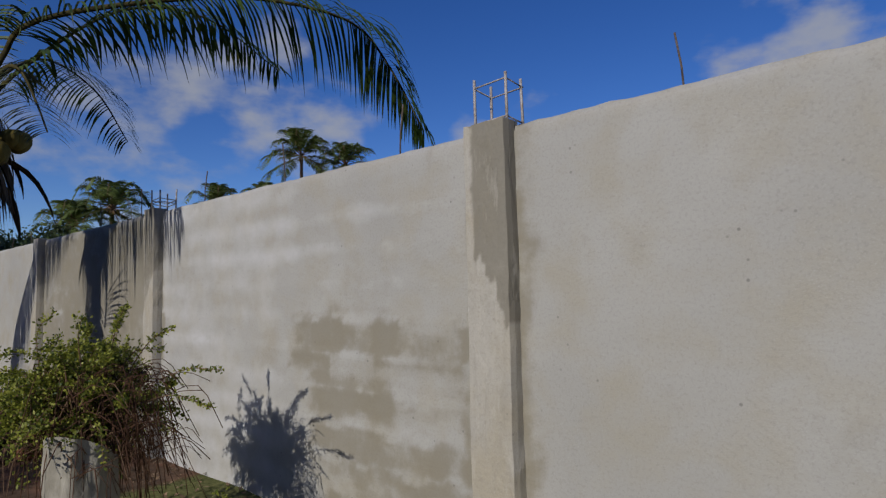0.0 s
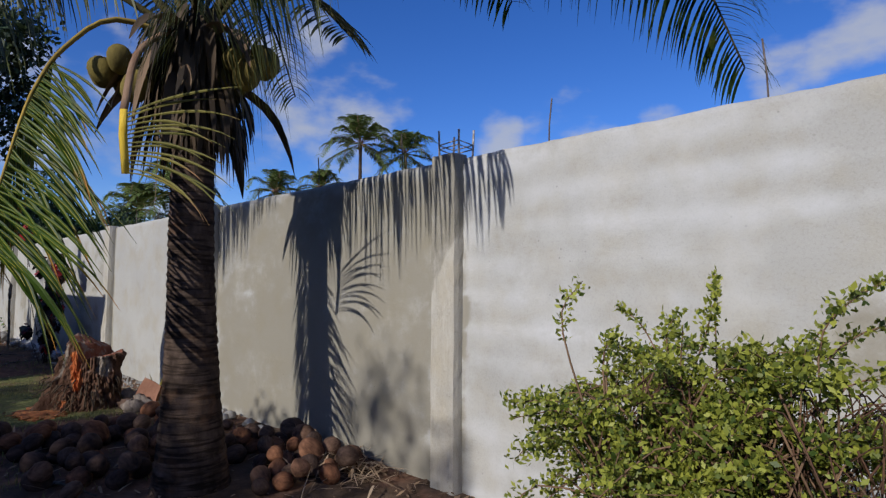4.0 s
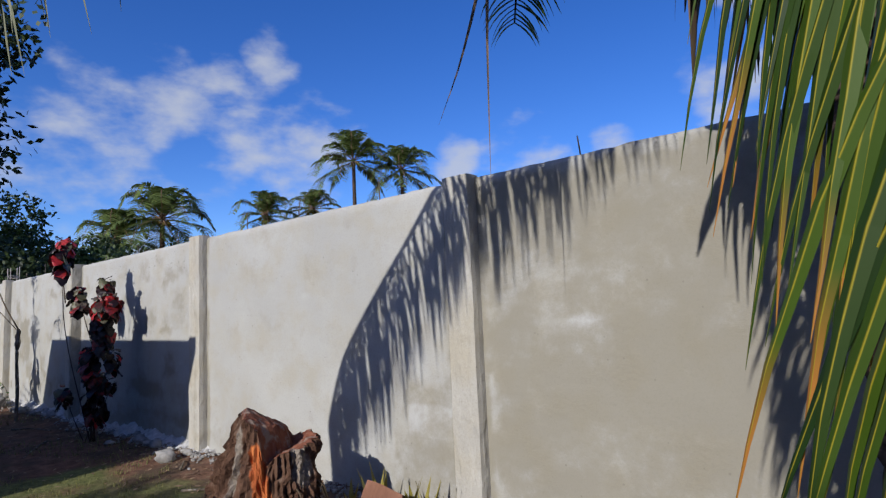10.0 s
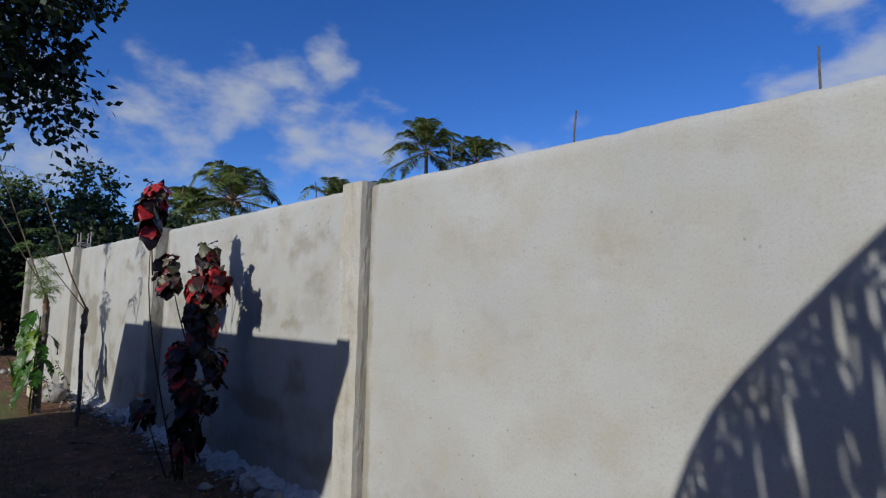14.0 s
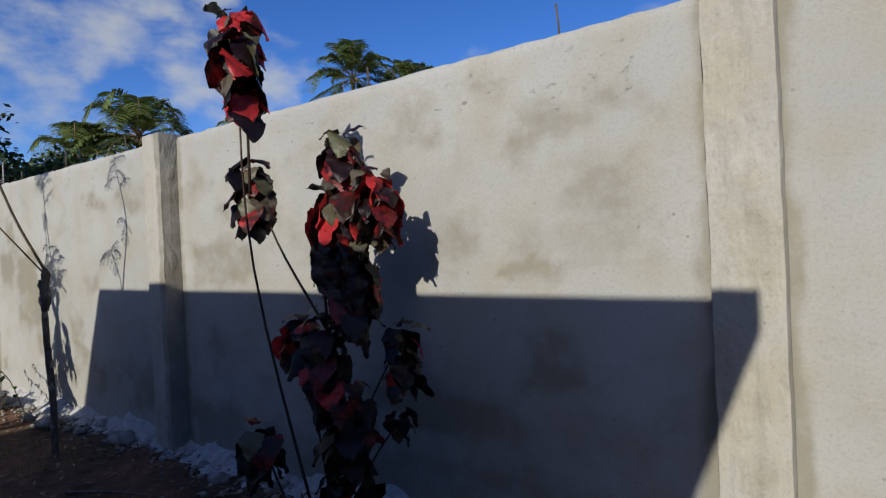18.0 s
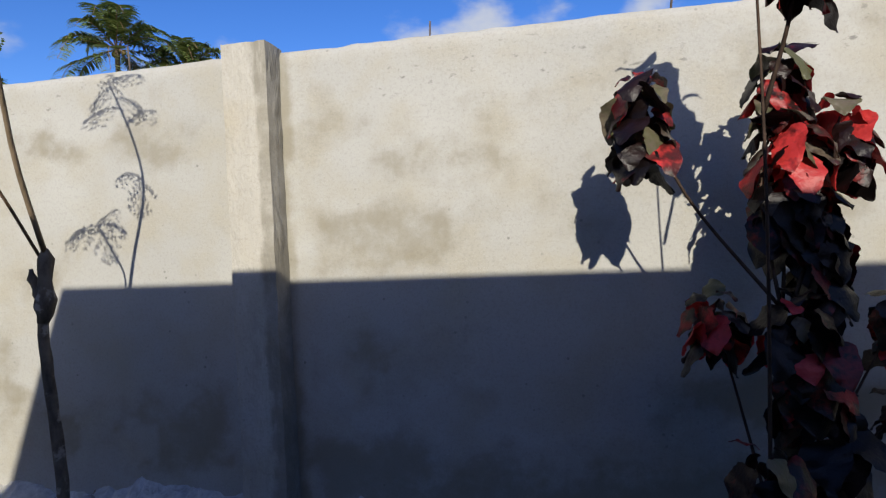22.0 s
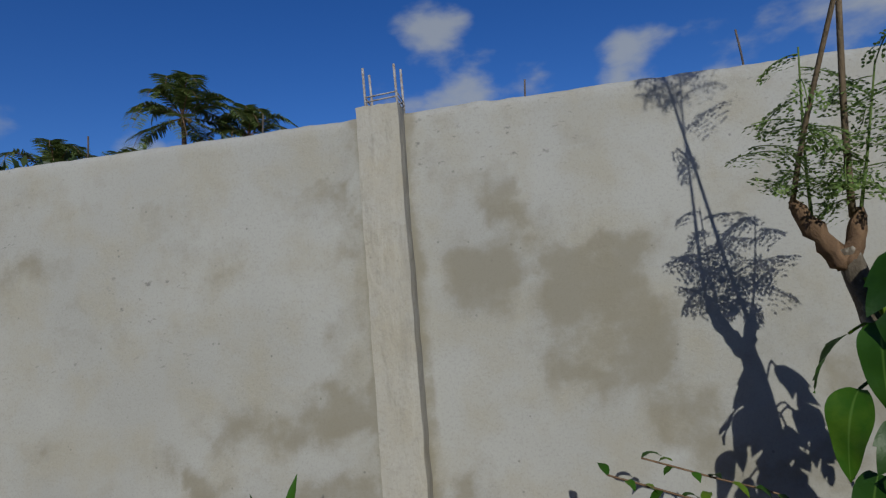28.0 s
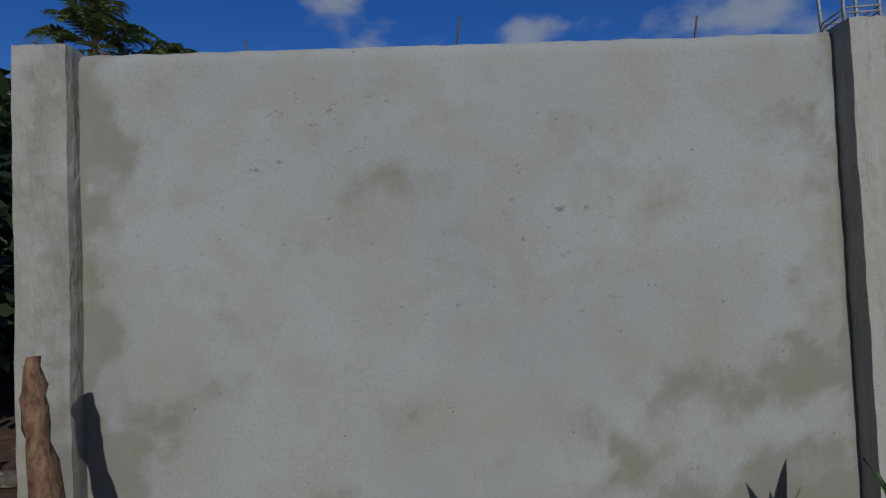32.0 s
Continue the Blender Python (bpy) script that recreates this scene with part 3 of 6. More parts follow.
def chalk_at(x, z):
    """Whiter smears of the coat along the block courses of the first panels."""
    k = 0.34 if -5.4 < x < -1.7 else (0.12 if x > -1.5 else 0.14 + 0.14 * max(0.0, nz(x * 0.5, 3)))
    f = ((z + 0.1) / 0.21) % 1.0
    veil = 0.28 * min(1.0, max(0.0, (-3.2 - x) / 0.5)) if -5.4 < x < -3.2 else 0.0
    return veil + k * (0.6 + 0.36 * math.cos(2 * math.pi * f + 1.2 * nz(x * 0.8, 5))) * (0.7 + 0.9 * fbm(x * 0.9, z * 2.0, 12)) + 0.1 * fbm(x * 2, z * 2, 9) + 1.1 * math.exp(-((x + 8.29) / 0.11) ** 2 - ((z - 1.15) / 0.045) ** 2) + (0.45 if -9.72 < x < -9.3 and 0.36 < z < 0.58 else 0.0) + (0.7 if -23.45 < x < -23.37 and 1.48 < z < 1.62 else 0.0)


def pits_at(x, z):
    return max((min(1.0, max(0.0, 0.5 + min(x - a, b - x, z - c, d - z) / 0.08)) for a, b, c, d in PITS), default=0.0)


def set_damp(ob, values, name="damp"):
    a = ob.data.attributes.new(name, "FLOAT", "POINT")
    a.data.foreach_set("value", values)


def course_dent(x, z):
    """Block courses that show faintly through the thin coat of the first panels."""
    if x > -1.5:
        return 0.0
    k = 1.0 if x > -5.4 else 0.12
    row = (z + 0.1) / 0.21
    f = abs(row - round(row)) * 0.21
    return -0.0035 * k * math.exp(-(f / 0.018) ** 2)


def build_wall():
    dx, rows = 0.035, 72
    nx = int((WALL_X1 - WALL_X0) / dx)
    vs, fs, damp, chalk, pits = [], [], [], [], []
    z_low = -0.35
    for i in range(nx + 1):
        x = WALL_X0 + (WALL_X1 - WALL_X0) * i / nx
        top = WALL_TOP + 0.008 * nz(x * 3.1) + 0.006 * nz(x * 11)
        for j in range(rows + 1):
            z = z_low + (top - z_low) * j / rows
            y = 0.006 * fbm(x * 0.8, z * 0.8) + course_dent(x, z)
            if j == rows:
                y += 0.012 + 0.006 * nz(x * 9)
            vs.append((x, y, z))
            damp.append(damp_at(x, z))
            chalk.append(chalk_at(x, z))
            pits.append(pits_at(x, z))
    n1 = rows + 1
    for i in range(nx):
        for j in range(rows):
            fs.append((i * n1 + j, (i + 1) * n1 + j, (i + 1) * n1 + j + 1, i * n1 + j + 1))
    # top and back
    o = len(vs)
    for i in range(nx + 1):
        x, y, z = vs[i * n1 + rows]
        vs.append((x, 0.142, z + 0.004))
        vs.append((x, 0.15, z_low))
        damp += [0.0, 0.0]
        chalk += [0.0, 0.0]
        pits += [0.0, 0.0]
    for i in range(nx):
        a, b = i * n1 + rows, (i + 1) * n1 + rows
        fs.append((a, b, o + 2 * i + 2, o + 2 * i))
        fs.append((o + 2 * i, o + 2 * i + 2, o + 2 * i + 3, o + 2 * i + 1))
    for i in (0, nx):
        ring = [i * n1 + j for j in range(n1)] + [o + 2 * i, o + 2 * i + 1]
        fs.append(tuple(ring if i == 0 else ring[::-1]))
    w = part("wall_north", (vs, fs, True), M_WALL)
    set_damp(w, damp)
    set_damp(w, chalk, "chalk")
    set_damp(w, pits, "pits")
    tagged(w, "grey cement-plastered block boundary wall with damp blotches", "wall", kind="structure")
    return w


wall = build_wall()


def build_post(k, x, width):
    nzr, nxr = 150, 12
    out = (0.125 if k == 4 else 0.1) if k in (4, 5) else POST_OUT
    top = WALL_TOP + 0.02 + 0.01 * nz(k * 7.7)
    vs, fs, damp = [], [], []
    prof = [(-width / 2, 0.03), (-width / 2, -out * 0.55), (-width / 2 + 0.006, -out)]
    prof += [(-width / 2 + width * i / nxr, -out) for i in range(1, nxr)]
    prof += [(width / 2 - 0.006, -out), (width / 2, -out * 0.55), (width / 2, 0.03)]
    m = len(prof)
    for j in range(nzr + 1):
        z = -0.35 + (top + 0.35) * j / nzr
        for u, v in prof:
            xx = x + u + 0.006 * nz(z * 2.2, k * 3.0) + 0.004 * nz(z * 9, u * 20, k)
            yy = v + 0.005 * fbm(u * 9 + k * 4, z * 3)
            vs.append((xx, yy, z + (0.008 * nz(u * 30, k) if j == nzr else 0)))
            d = 0.10 + 0.2 * max(0.0, nz(u * 6, z * 1.3, k * 5))
            if k == 0:  # a dark wet run from the top, with a ragged lower edge
                edge = 1.44 - 2.2 * (u + 0.03) * (1 if u > -0.03 else 0.2) + 0.10 * nz(u * 38, 2.2) + 0.06 * nz(u * 90, 4)
                side = (u + 0.088 - 0.03 * max(0.0, 1.75 - z) + 0.02 * nz(z * 5, 1) + 0.012 * nz(z * 19, 6)) / 0.014
                d += 0.66 * min(1, max(0, (z - edge) / 0.035)) * min(1, max(0, side))
            if k == 1:
                edge = 1.35 + 1.4 * u + 0.2 * nz(u * 14, 7)
                d += 0.42 * min(1, max(0, (z - edge) / 0.05))
            if k == 6:
                d += 0.32 + 0.2 * nz(u * 5, z * 1.7, 3)
            if k == 3:  # grey runs down the middle
                d += 0.34 * math.exp(-((u - 0.02 - 0.03 * nz(z * 2.1, 9)) / 0.028) ** 2) * (0.6 + nz(z * 1.7, 3)) + 0.2 * max(0.0, nz(u * 30, z * 1.2, 4))
            if k == 4:  # a grey stain along one side, with a worn edge
                d += 0.42 * min(1, max(0, (u - 0.035 + 0.03 * nz(z * 1.6, 2) + 0.02 * nz(z * 11, u * 30)) / 0.02))
            damp.append(d)
    for j in range(nzr):
        for i in range(m - 1):
            fs.append((j * m + i, j * m + i + 1, (j + 1) * m + i + 1, (j + 1) * m + i))
    fs.append(tuple(nzr * m + i for i in range(m)))
    p = part("pilaster", (vs, fs), M_POST, wall)
    set_damp(p, damp)
    set_damp(p, [0.4] * len(damp), "pits")
    return p


for k, (px, pw) in enumerate(POSTS):
    build_post(k, px, pw)

# ---- steel bars left standing on the wall ----
BARS = [2.6, 1.55, 0.72, 0.02, -0.76, -2.37, -3.54, -4.74, -6.06, -7.19, -8.28, -10.0, -11.05, -11.9, -13.37, -14.47, -15.52, -17.1, -18.21, -19.26, -20.71, -21.82, -22.77]
rnd = random.Random(4)
for x in BARS:
    h = rnd.uniform(0.26, 0.36) if x > -8 else rnd.uniform(0.12, 0.24)
    lean = rnd.uniform(-0.03, 0.03)
    y = 0.075
    base = WALL_TOP - 0.04
    pts = [(x, y, base), (x + lean * 0.3, y, base + h * 0.5), (x + lean, y + rnd.uniform(-0.02, 0.02), base + h)]
    b = part("rebar", tube(pts, 0.0048, 6), M_BAR)
    tagged(b, "short weathered steel bar standing in the wall top", "steel bar", "bars along the wall")


def rebar_cage(x, h, w, tie_z):
    t = thing("rebar_cage", (x, 0.05, WALL_TOP + 0.0), "steel reinforcement cage sticking up from a wall post", "steel cage", "cages on the posts")
    r = random.Random(int(-x * 10))
    top = WALL_TOP + 0.02
    for sx in (-1, 1):
        for sy in (-1, 1):
            hx = h * r.uniform(0.85, 1.1)
            a = (x + sx * w / 2, 0.045 + sy * 0.07, top - 0.06)
            b = (x + sx * w / 2 + r.uniform(-0.012, 0.012), 0.045 + sy * 0.07 + r.uniform(-0.01, 0.01), top + hx)
            part("rod", tube([a, b], 0.0075, 6), M_REBAR, t)
    for z in tie_z:
        ring = [(x - w / 2, -0.03, top + z), (x + w / 2, -0.03, top + z + 0.01), (x + w / 2, 0.12, top + z), (x - w / 2, 0.12, top + z - 0.01), (x - w / 2, -0.03, top + z)]
        part("tie", tube(ring, 0.0045, 5), M_REBAR, t)


rebar_cage(-1.64, 0.26, 0.19, (0.20, 0.015))
rebar_cage(-5.48, 0.18, 0.18, (0.06, 0.09))
rebar_cage(-19.99, 0.25, 0.17, (0.05, 0.075))

# ---- the canopy behind the path, whose shade falls on the wall ----
def build_canopy():
    d = 3.1
    zt = 1.02 + 0.5 * d
    x0, x1 = -17.51 + 0.19 * d, -12.66 + 0.19 * d
    t = thing("flat_roof_canopy", ((x0 + x1) / 2, -d - 3, ground_z(-14, -7)), "plain concrete flat-roofed shelter open at the front", "shelter")
    # roof edges follow the shadow on the wall; its depth is added to block light
    part("roof", box(x0, x1, -d - 9.0, -d, zt - 0.14, zt), M_CANOPY, t)
    for x in (x0 + 0.5, x1 - 0.5):
        part("post", box(x - 0.1, x + 0.1, -d - 1.7, -d - 1.5, -0.3, zt - 0.14), M_CANOPY, t)
    # unseen side and back walls, added to keep light from under the roof
    for x in (x0 + 0.02, x1 - 0.17):
        part("side_wall", box(x, x + 0.15, -d - 8.79, -d - 1.75, -0.3, zt - 0.144), M_CANOPY, t)
    part("back_wall", box(x0 + 0.2, x1 - 0.2, -d - 8.95, -d - 8.8, -0.3, zt - 0.144), M_CANOPY, t)


build_canopy()

# ---- unseen walls added behind and beside the path to cut sky light ----
for name, dims in (("wall_south", (-40.0, 9.2, -14.4, -14.2, -0.4, 5.3)), ("wall_east", (9.0, 9.2, -14.19, 8.0, -0.4, 5.0))):
    w = part(name, box(*dims), M_CANOPY)
    tagged(w, "unseen plain grey wall added to cut sky light", "wall", kind="structure")

# ---- palms ----
UP = Vector((0, 0, 1))


def ribbon(path, width, wv):
    """A pointed strip along a path; wv: its width's direction."""
    vs, fs = [], []
    n = len(path)
    for i, p in enumerate(path):
        s = i / (n - 1)
        w = width * (0.55 + 0.9 * s if s < 0.5 else 2 * (1 - s) + 0.04) * 0.5
        vs += [p - wv * w, p + wv * w]
    for i in range(n - 1):
        fs.append((2 * i, 2 * i + 1, 2 * i + 3, 2 * i + 2))
    return vs, fs


def folded(path, width, wv):
    """A pointed strip with a raised midrib: three points across."""
    vs, fs = [], []
    n = len(path)
    for i, p in enumerate(path):
        s = i / (n - 1)
        w = width * (0.55 + 0.9 * s if s < 0.5 else 2 * (1 - s) + 0.04) * 0.5
        t = (path[min(i + 1, n - 1)] - path[max(i - 1, 0)]).normalized()
        nrm = t.cross(wv).normalized()
        vs += [p - wv * w - nrm * w * 0.45, p, p + wv * w - nrm * w * 0.45]
    for i in range(n - 1):
        for k in (0, 1):
            fs.append((3 * i + k, 3 * i + k + 1, 3 * i + k + 4, 3 * i + k + 3))
    return vs, fs


def leaflet(p, d, length, hang, width, along, rnd, segs=5, fold=False):
    path = [p.copy()]
    d = d.normalized()
    for i in range(segs):
        p = p + d * (length / segs)
        path.append(p.copy())
        d = (d + Vector((rnd.uniform(-.05, .05), rnd.uniform(-.05, .05), -hang * (0.6 + 0.8 * i / segs)))).normalized()
    wv = along - d * along.dot(d)
    wv = wv.normalized() if wv.length > 1e-4 else d.orthogonal().normalized()
    return folded(path, width, wv) if fold else ribbon(path, width, wv)


def rib_marks(ob, segs):
    n = len(ob.data.vertices)
    m = 3 * (segs + 1)
    set_damp(ob, [1.0 if i % 3 == 1 else 0.0 for i in range(n)], "rib")
    set_damp(ob, [((i % m) // 3) / segs for i in range(n)], "far")


def frond(ctrl, count, length, hang, seed, width=0.035, start=0.12, ways=None, thick=0.02, lift=0.15, forward=0.45, tip=0.4, segs=5, ragged=0.12, n=24, fold=False, gaps=(0.0, 0.0), short=(1.0, 1.0)):
    """Rachis and leaflets of one feather leaf. ways: the two sides' directions, else square to the rachis."""
    rnd = random.Random(seed)
    pts = curve(ctrl, n)
    rach = tube(pts, [thick * (1 - 0.8 * i / n) + 0.003 for i in range(n + 1)], 6, 0.7)
    vs, fs = [], []
    fr = frames_along(pts)
    for k in range(count):
        s = start + (1 - start) * k / (count - 1)
        u = s * n
        i = min(int(u), n - 1)
        p = fr[i][0].lerp(fr[i + 1][0], u - i)
        t = fr[i][1].lerp(fr[i + 1][1], u - i).normalized()
        b = t.cross(UP)
        b = b.normalized() if b.length > 0.05 else Vector((1, 0, 0))
        prof = min(1.0, 0.55 + 1.6 * (s - start)) * (1 - (1 - tip) * max(0.0, (s - 0.55) / 0.45) ** 1.5)
        for sgn in (1, -1):
            if rnd.random() < ragged * 0.5 + gaps[0 if sgn > 0 else 1]:
                continue
            side = b * sgn + UP * lift
            if ways:
                side = Vector(ways[0 if sgn > 0 else 1])
                if side.length == 0:
                    continue
            d = side.normalized() + t * (forward + rnd.uniform(-ragged, ragged)) + Vector((0, 0, rnd.uniform(-ragged, ragged)))
            g = leaflet(p, d, length * short[0 if sgn > 0 else 1] * prof * rnd.uniform(0.85, 1.1), hang * rnd.uniform(0.75, 1.25), width * rnd.uniform(0.8, 1.15), t, rnd, segs, fold)
            o = len(vs)
            vs += g[0]
            fs += [tuple(a + o for a in f) for f in g[1]]
    return rach, (vs, fs)


def add_frond(tree, mat_stalk, mat_leaf, label="", **kw):
    r, l = frond(**kw)
    f = part("frond", r, mat_stalk, tree, label)
    leaf = part("foliage", l, mat_leaf, f)
    if kw.get("fold"):
        rib_marks(leaf, kw["segs"])
    return f


def ringed_trunk(ctrl, radii, seed, rings=60, sides=16):
    rnd = random.Random(seed)
    pts = curve(ctrl, rings)
    rr = []
    for i in range(rings + 1):
        u = i / rings * (len(radii) - 1)
        a = min(int(u), len(radii) - 2)
        r = radii[a] + (radii[a + 1] - radii[a]) * (u - a)
        rr.append(r * (1.0 + (0.026, 0.008, -0.02)[i % 3] + rnd.uniform(-0.008, 0.008)))
    return tube(pts, rr, sides, 1.0, 0.02, rnd)


def spathe(base, way, length, width, hang, seed):
    """A dry boat-shaped sheath."""
    rnd = random.Random(seed)
    p, d = Vector(base), Vector(way).normalized()
    side = d.cross(UP)
    side = side.normalized() if side.length > 0.05 else Vector((1, 0, 0))
    vs, fs = [], []
    n = 7
    for i in range(n + 1):
        s = i / n
        w = width * math.sin(math.pi * min(1, s * 0.85 + 0.15)) * 0.5 + 0.004
        nrm = side.cross(d)
        vs += [p - side * w, p - nrm * w * 0.6, p + side * w]
        p = p + d * (length / n)
        d = (d + Vector((rnd.uniform(-.06, .06), rnd.uniform(-.06, .06), -hang))).normalized()
    for i in range(n):
        for k in (0, 1):
            fs.append((3 * i + k, 3 * i + k + 1, 3 * i + k + 4, 3 * i + k + 3))
    return vs, fs, True


def nut_geo(radius, seed, longer=1.25, three=0.06, segs=12, rings=8):
    """A coconut: egg-shaped and faintly three-sided."""
    rnd = random.Random(seed)
    vs, fs = [], []
    ph = rnd.uniform(0, 6)
    for i in range(rings + 1):
        a = math.pi * i / rings
        for k in range(segs):
            b = 2 * math.pi * k / segs
            r = radius * math.sin(a) * (1 + three * math.cos(3 * b + ph)) * (1 + 0.06 * math.cos(a))
            w = 1 + 0.04 * nz(math.cos(b) * 2 + seed, math.sin(b) * 2, a * 2)
            vs.append(Vector((r * math.cos(b) * w, r * math.sin(b) * w, radius * longer * math.cos(a) * w)))
    for i in range(rings):
        for k in range(segs):
            j = (k + 1) % segs
            fs.append((i * segs + k, (i + 1) * segs + k, (i + 1) * segs + j, i * segs + j))
    return vs, fs, True


def build_main_palm():
    P = thing("coconut_palm", (-6.78, -1.2, ground_z(-6.8, -1.2)), "young coconut palm with ringed trunk, drooping fronds and green nuts", "palm tree")
    tr = ringed_trunk([(-6.67, -1.2, -0.2), (-6.71, -1.2, 0.1), (-6.77, -1.2, 0.8), (-6.83, -1.2, 1.5), (-6.85, -1.2, 2.2), (-6.86, -1.2, 3.0)],
                      [0.29, 0.235, 0.18, 0.155, 0.145, 0.14, 0.13], 3, 156, 20)
    # leaf scars slant round the trunk
    part("trunk", ([v + UP * (-0.38 * (v.x + 6.82)) for v in tr[0]], tr[1], True), M_TRUNK, P)
    C = (-6.86, -1.2, 2.95)
    add_frond(P, M_OLIVE, M_FROND, "arching green frond that reaches over the wall", ctrl=[C, (-6.3, -1.05, 3.5), (-5.87, -0.9, 3.76), (-5.31, 0, 4.09), (-4.95, 0.8, 4.27), (-4.6, 1.6, 4.2), (-4.45, 2.0, 3.8), (-4.25, 2.33, 3.1)],
              count=120, length=1.12, hang=0.42, seed=1, start=0.22, lift=-0.1, thick=0.03, width=0.029)
    hang = add_frond(P, M_FROND_STALK, M_RIBBED, "drooping snapped frond with a yellow stalk and splayed leaflets", ctrl=[C, (-6.93, -1.7, 2.98), (-6.92, -1.98, 2.7), (-6.86, -2.12, 2.42), (-6.80, -2.2, 2.17), (-6.73, -2.285, 1.8), (-6.67, -2.365, 1.47)],
                     count=92, length=0.92, hang=0.11, seed=2, start=0.40, ways=((0.74, 0.55, -0.26), (-0.55, 0.19, -0.76)), forward=0.38, short=(1.0, 0.8), tip=1.0, thick=0.02, width=0.0235, segs=8, ragged=0.2, fold=True, gaps=(0.22, 0.0))
    part("snapped_end", tube(curve([(-6.72, -2.30, 1.74), (-6.69, -2.34, 1.56), (-6.655, -2.386, 1.396)], 8), [0.0085, 0.010, 0.011, 0.011, 0.011, 0.011, 0.0105, 0.010, 0.006], 7, 0.75, 0.08, random.Random(4)), M_PINK_STALK, hang, "pinkish-brown dry end of the stalk")
    rnd = random.Random(14)
    bent = [leaflet(Vector((-6.735, -2.30, 1.49)), Vector((-0.10, 0.02, -1)), 0.60, 0.0, 0.03, Vector((0.7, 0.6, 0)), rnd, 8, True), leaflet(Vector((-6.76, -2.29, 1.53)), Vector((-0.2, 0.03, -1)), 0.42, 0.02, 0.022, Vector((0.7, 0.6, 0)), rnd, 8, True)]
    rib_marks(part("bent_leaflet", join(*bent), M_RIBBED, hang, "folded leaflets hanging straight down"), 8)
    for ctrl in ([(-6.66, -2.37, 1.44), (-6.635, -2.33, 1.30), (-6.64, -2.305, 1.15), (-6.70, -2.27, 1.03), (-6.79, -2.24, 0.93)], [(-6.66, -2.38, 1.40), (-6.655, -2.36, 1.33), (-6.625, -2.35, 1.24)]):
        part("bare_rib", tube(curve(ctrl, 12), 0.0028, 5), M_PINK_STALK, hang, "thin red-brown bare leaf rib")
    stub = part("broken_frond", tube(curve([(-6.75, -1.42, 2.95), (-6.55, -1.68, 2.65), (-6.43, -1.78, 2.25)], 10), 0.024, 6, 0.7), M_STALK, P, "snapped red-brown leaf stalk with a bright yellow end")
    part("yellow_end", tube([(-6.43, -1.78, 2.25), (-6.425, -1.78, 2.1), (-6.45, -1.75, 1.88)], [0.024, 0.026, 0.024], 6, 0.75), M_YELLOW, stub)
    rnd = random.Random(8)
    geos = []
    for k in range(15):
        p = Vector((-6.43, -1.78, 2.22)).lerp(Vector((-6.45, -1.75, 1.89)), k / 14)
        d = Vector((0.80, 0.56, 0.36 - 0.55 * k / 14 + rnd.uniform(-.06, .06)))
        geos.append(leaflet(p, d, rnd.uniform(0.48, 0.78), rnd.uniform(0.05, 0.11) + 0.10 * k / 14, 0.02, Vector((0, 0, 1)), rnd, 8, True))
    rib_marks(part("foliage", join(*geos), M_RIBBED_TAN, stub), 8)
    # fronds that arch away to both sides, over the path and behind
    sets = [
        ([C, (-7.15, -1.75, 3.55), (-7.8, -2.1, 3.7), (-8.7, -2.4, 3.45), (-9.15, -2.8, 3.11), (-9.5, -3.05, 2.81), (-9.77, -3.3, 2.54), (-9.95, -3.3, 2.1), (-9.98, -3.3, 1.95)], 200, 0.98, 0.5, 0.12, M_FROND_DARK),
        ([C, (-6.4, -1.4, 3.25), (-5.7, -1.55, 3.32), (-4.72, -1.64, 2.92)], 80, 1.2, 0.5, 0.12, M_FROND_DARK),
        ([(-6.9, -1.1, 3.2), (-6.6, -0.98, 3.5), (-6.36, -0.9, 3.44), (-5.81, -0.9, 3.02), (-5.45, -0.9, 2.68)], 36, 0.5, 0.22, 0.45, M_FROND_DARK),
        ([C, (-6.95, -1.15, 3.9), (-7.05, -0.9, 4.8), (-7.3, -0.4, 5.5), (-7.6, 0.3, 5.7)], 70, 0.8, 0.25, 0.18, M_FROND),
        ([C, (-7.3, -0.9, 3.6), (-8.0, -0.3, 4.2), (-8.8, 0.5, 4.2), (-9.3, 1.1, 3.7)], 70, 0.8, 0.4, 0.2, M_FROND),
        ([C, (-6.6, -1.4, 4.0), (-6.2, -1.9, 4.9), (-5.6, -2.7, 5.2), (-5.0, -3.4, 4.8)], 66, 0.8, 0.3, 0.2, M_FROND),
        ([C, (-7.1, -1.6, 3.9), (-7.4, -2.4, 4.6), (-7.7, -3.5, 4.7), (-7.9, -4.3, 4.2)], 66, 0.8, 0.35, 0.2, M_FROND),
        ([C, (-7.25, -1.1, 3.7), (-7.7, -1.05, 3.95), (-8.05, -1.0, 3.75), (-8.2, -0.98, 3.35)], 60, 0.45, 0.45, 0.3, M_FROND_DARK),
        ([C, (-6.7, -0.8, 3.6), (-6.5, 0.0, 4.4), (-6.4, 0.9, 4.6), (-6.3, 1.8, 4.2)], 66, 0.8, 0.4, 0.2, M_FROND),
    ]
    add_frond(P, M_OLIVE, M_FROND_DARK, ctrl=[C, (-7.3, -1.9, 3.4), (-7.85, -2.6, 3.62), (-8.45, -3.0, 3.5), (-8.9, -3.12, 3.2)], count=60, length=0.8, hang=0.5, seed=61, start=0.3,
              ways=((0.2, 0.5, -0.8), (0.2, -0.5, -0.8)), forward=0.1, thick=0.024, width=0.024, tip=0.7, gaps=(0.2, 0.2))
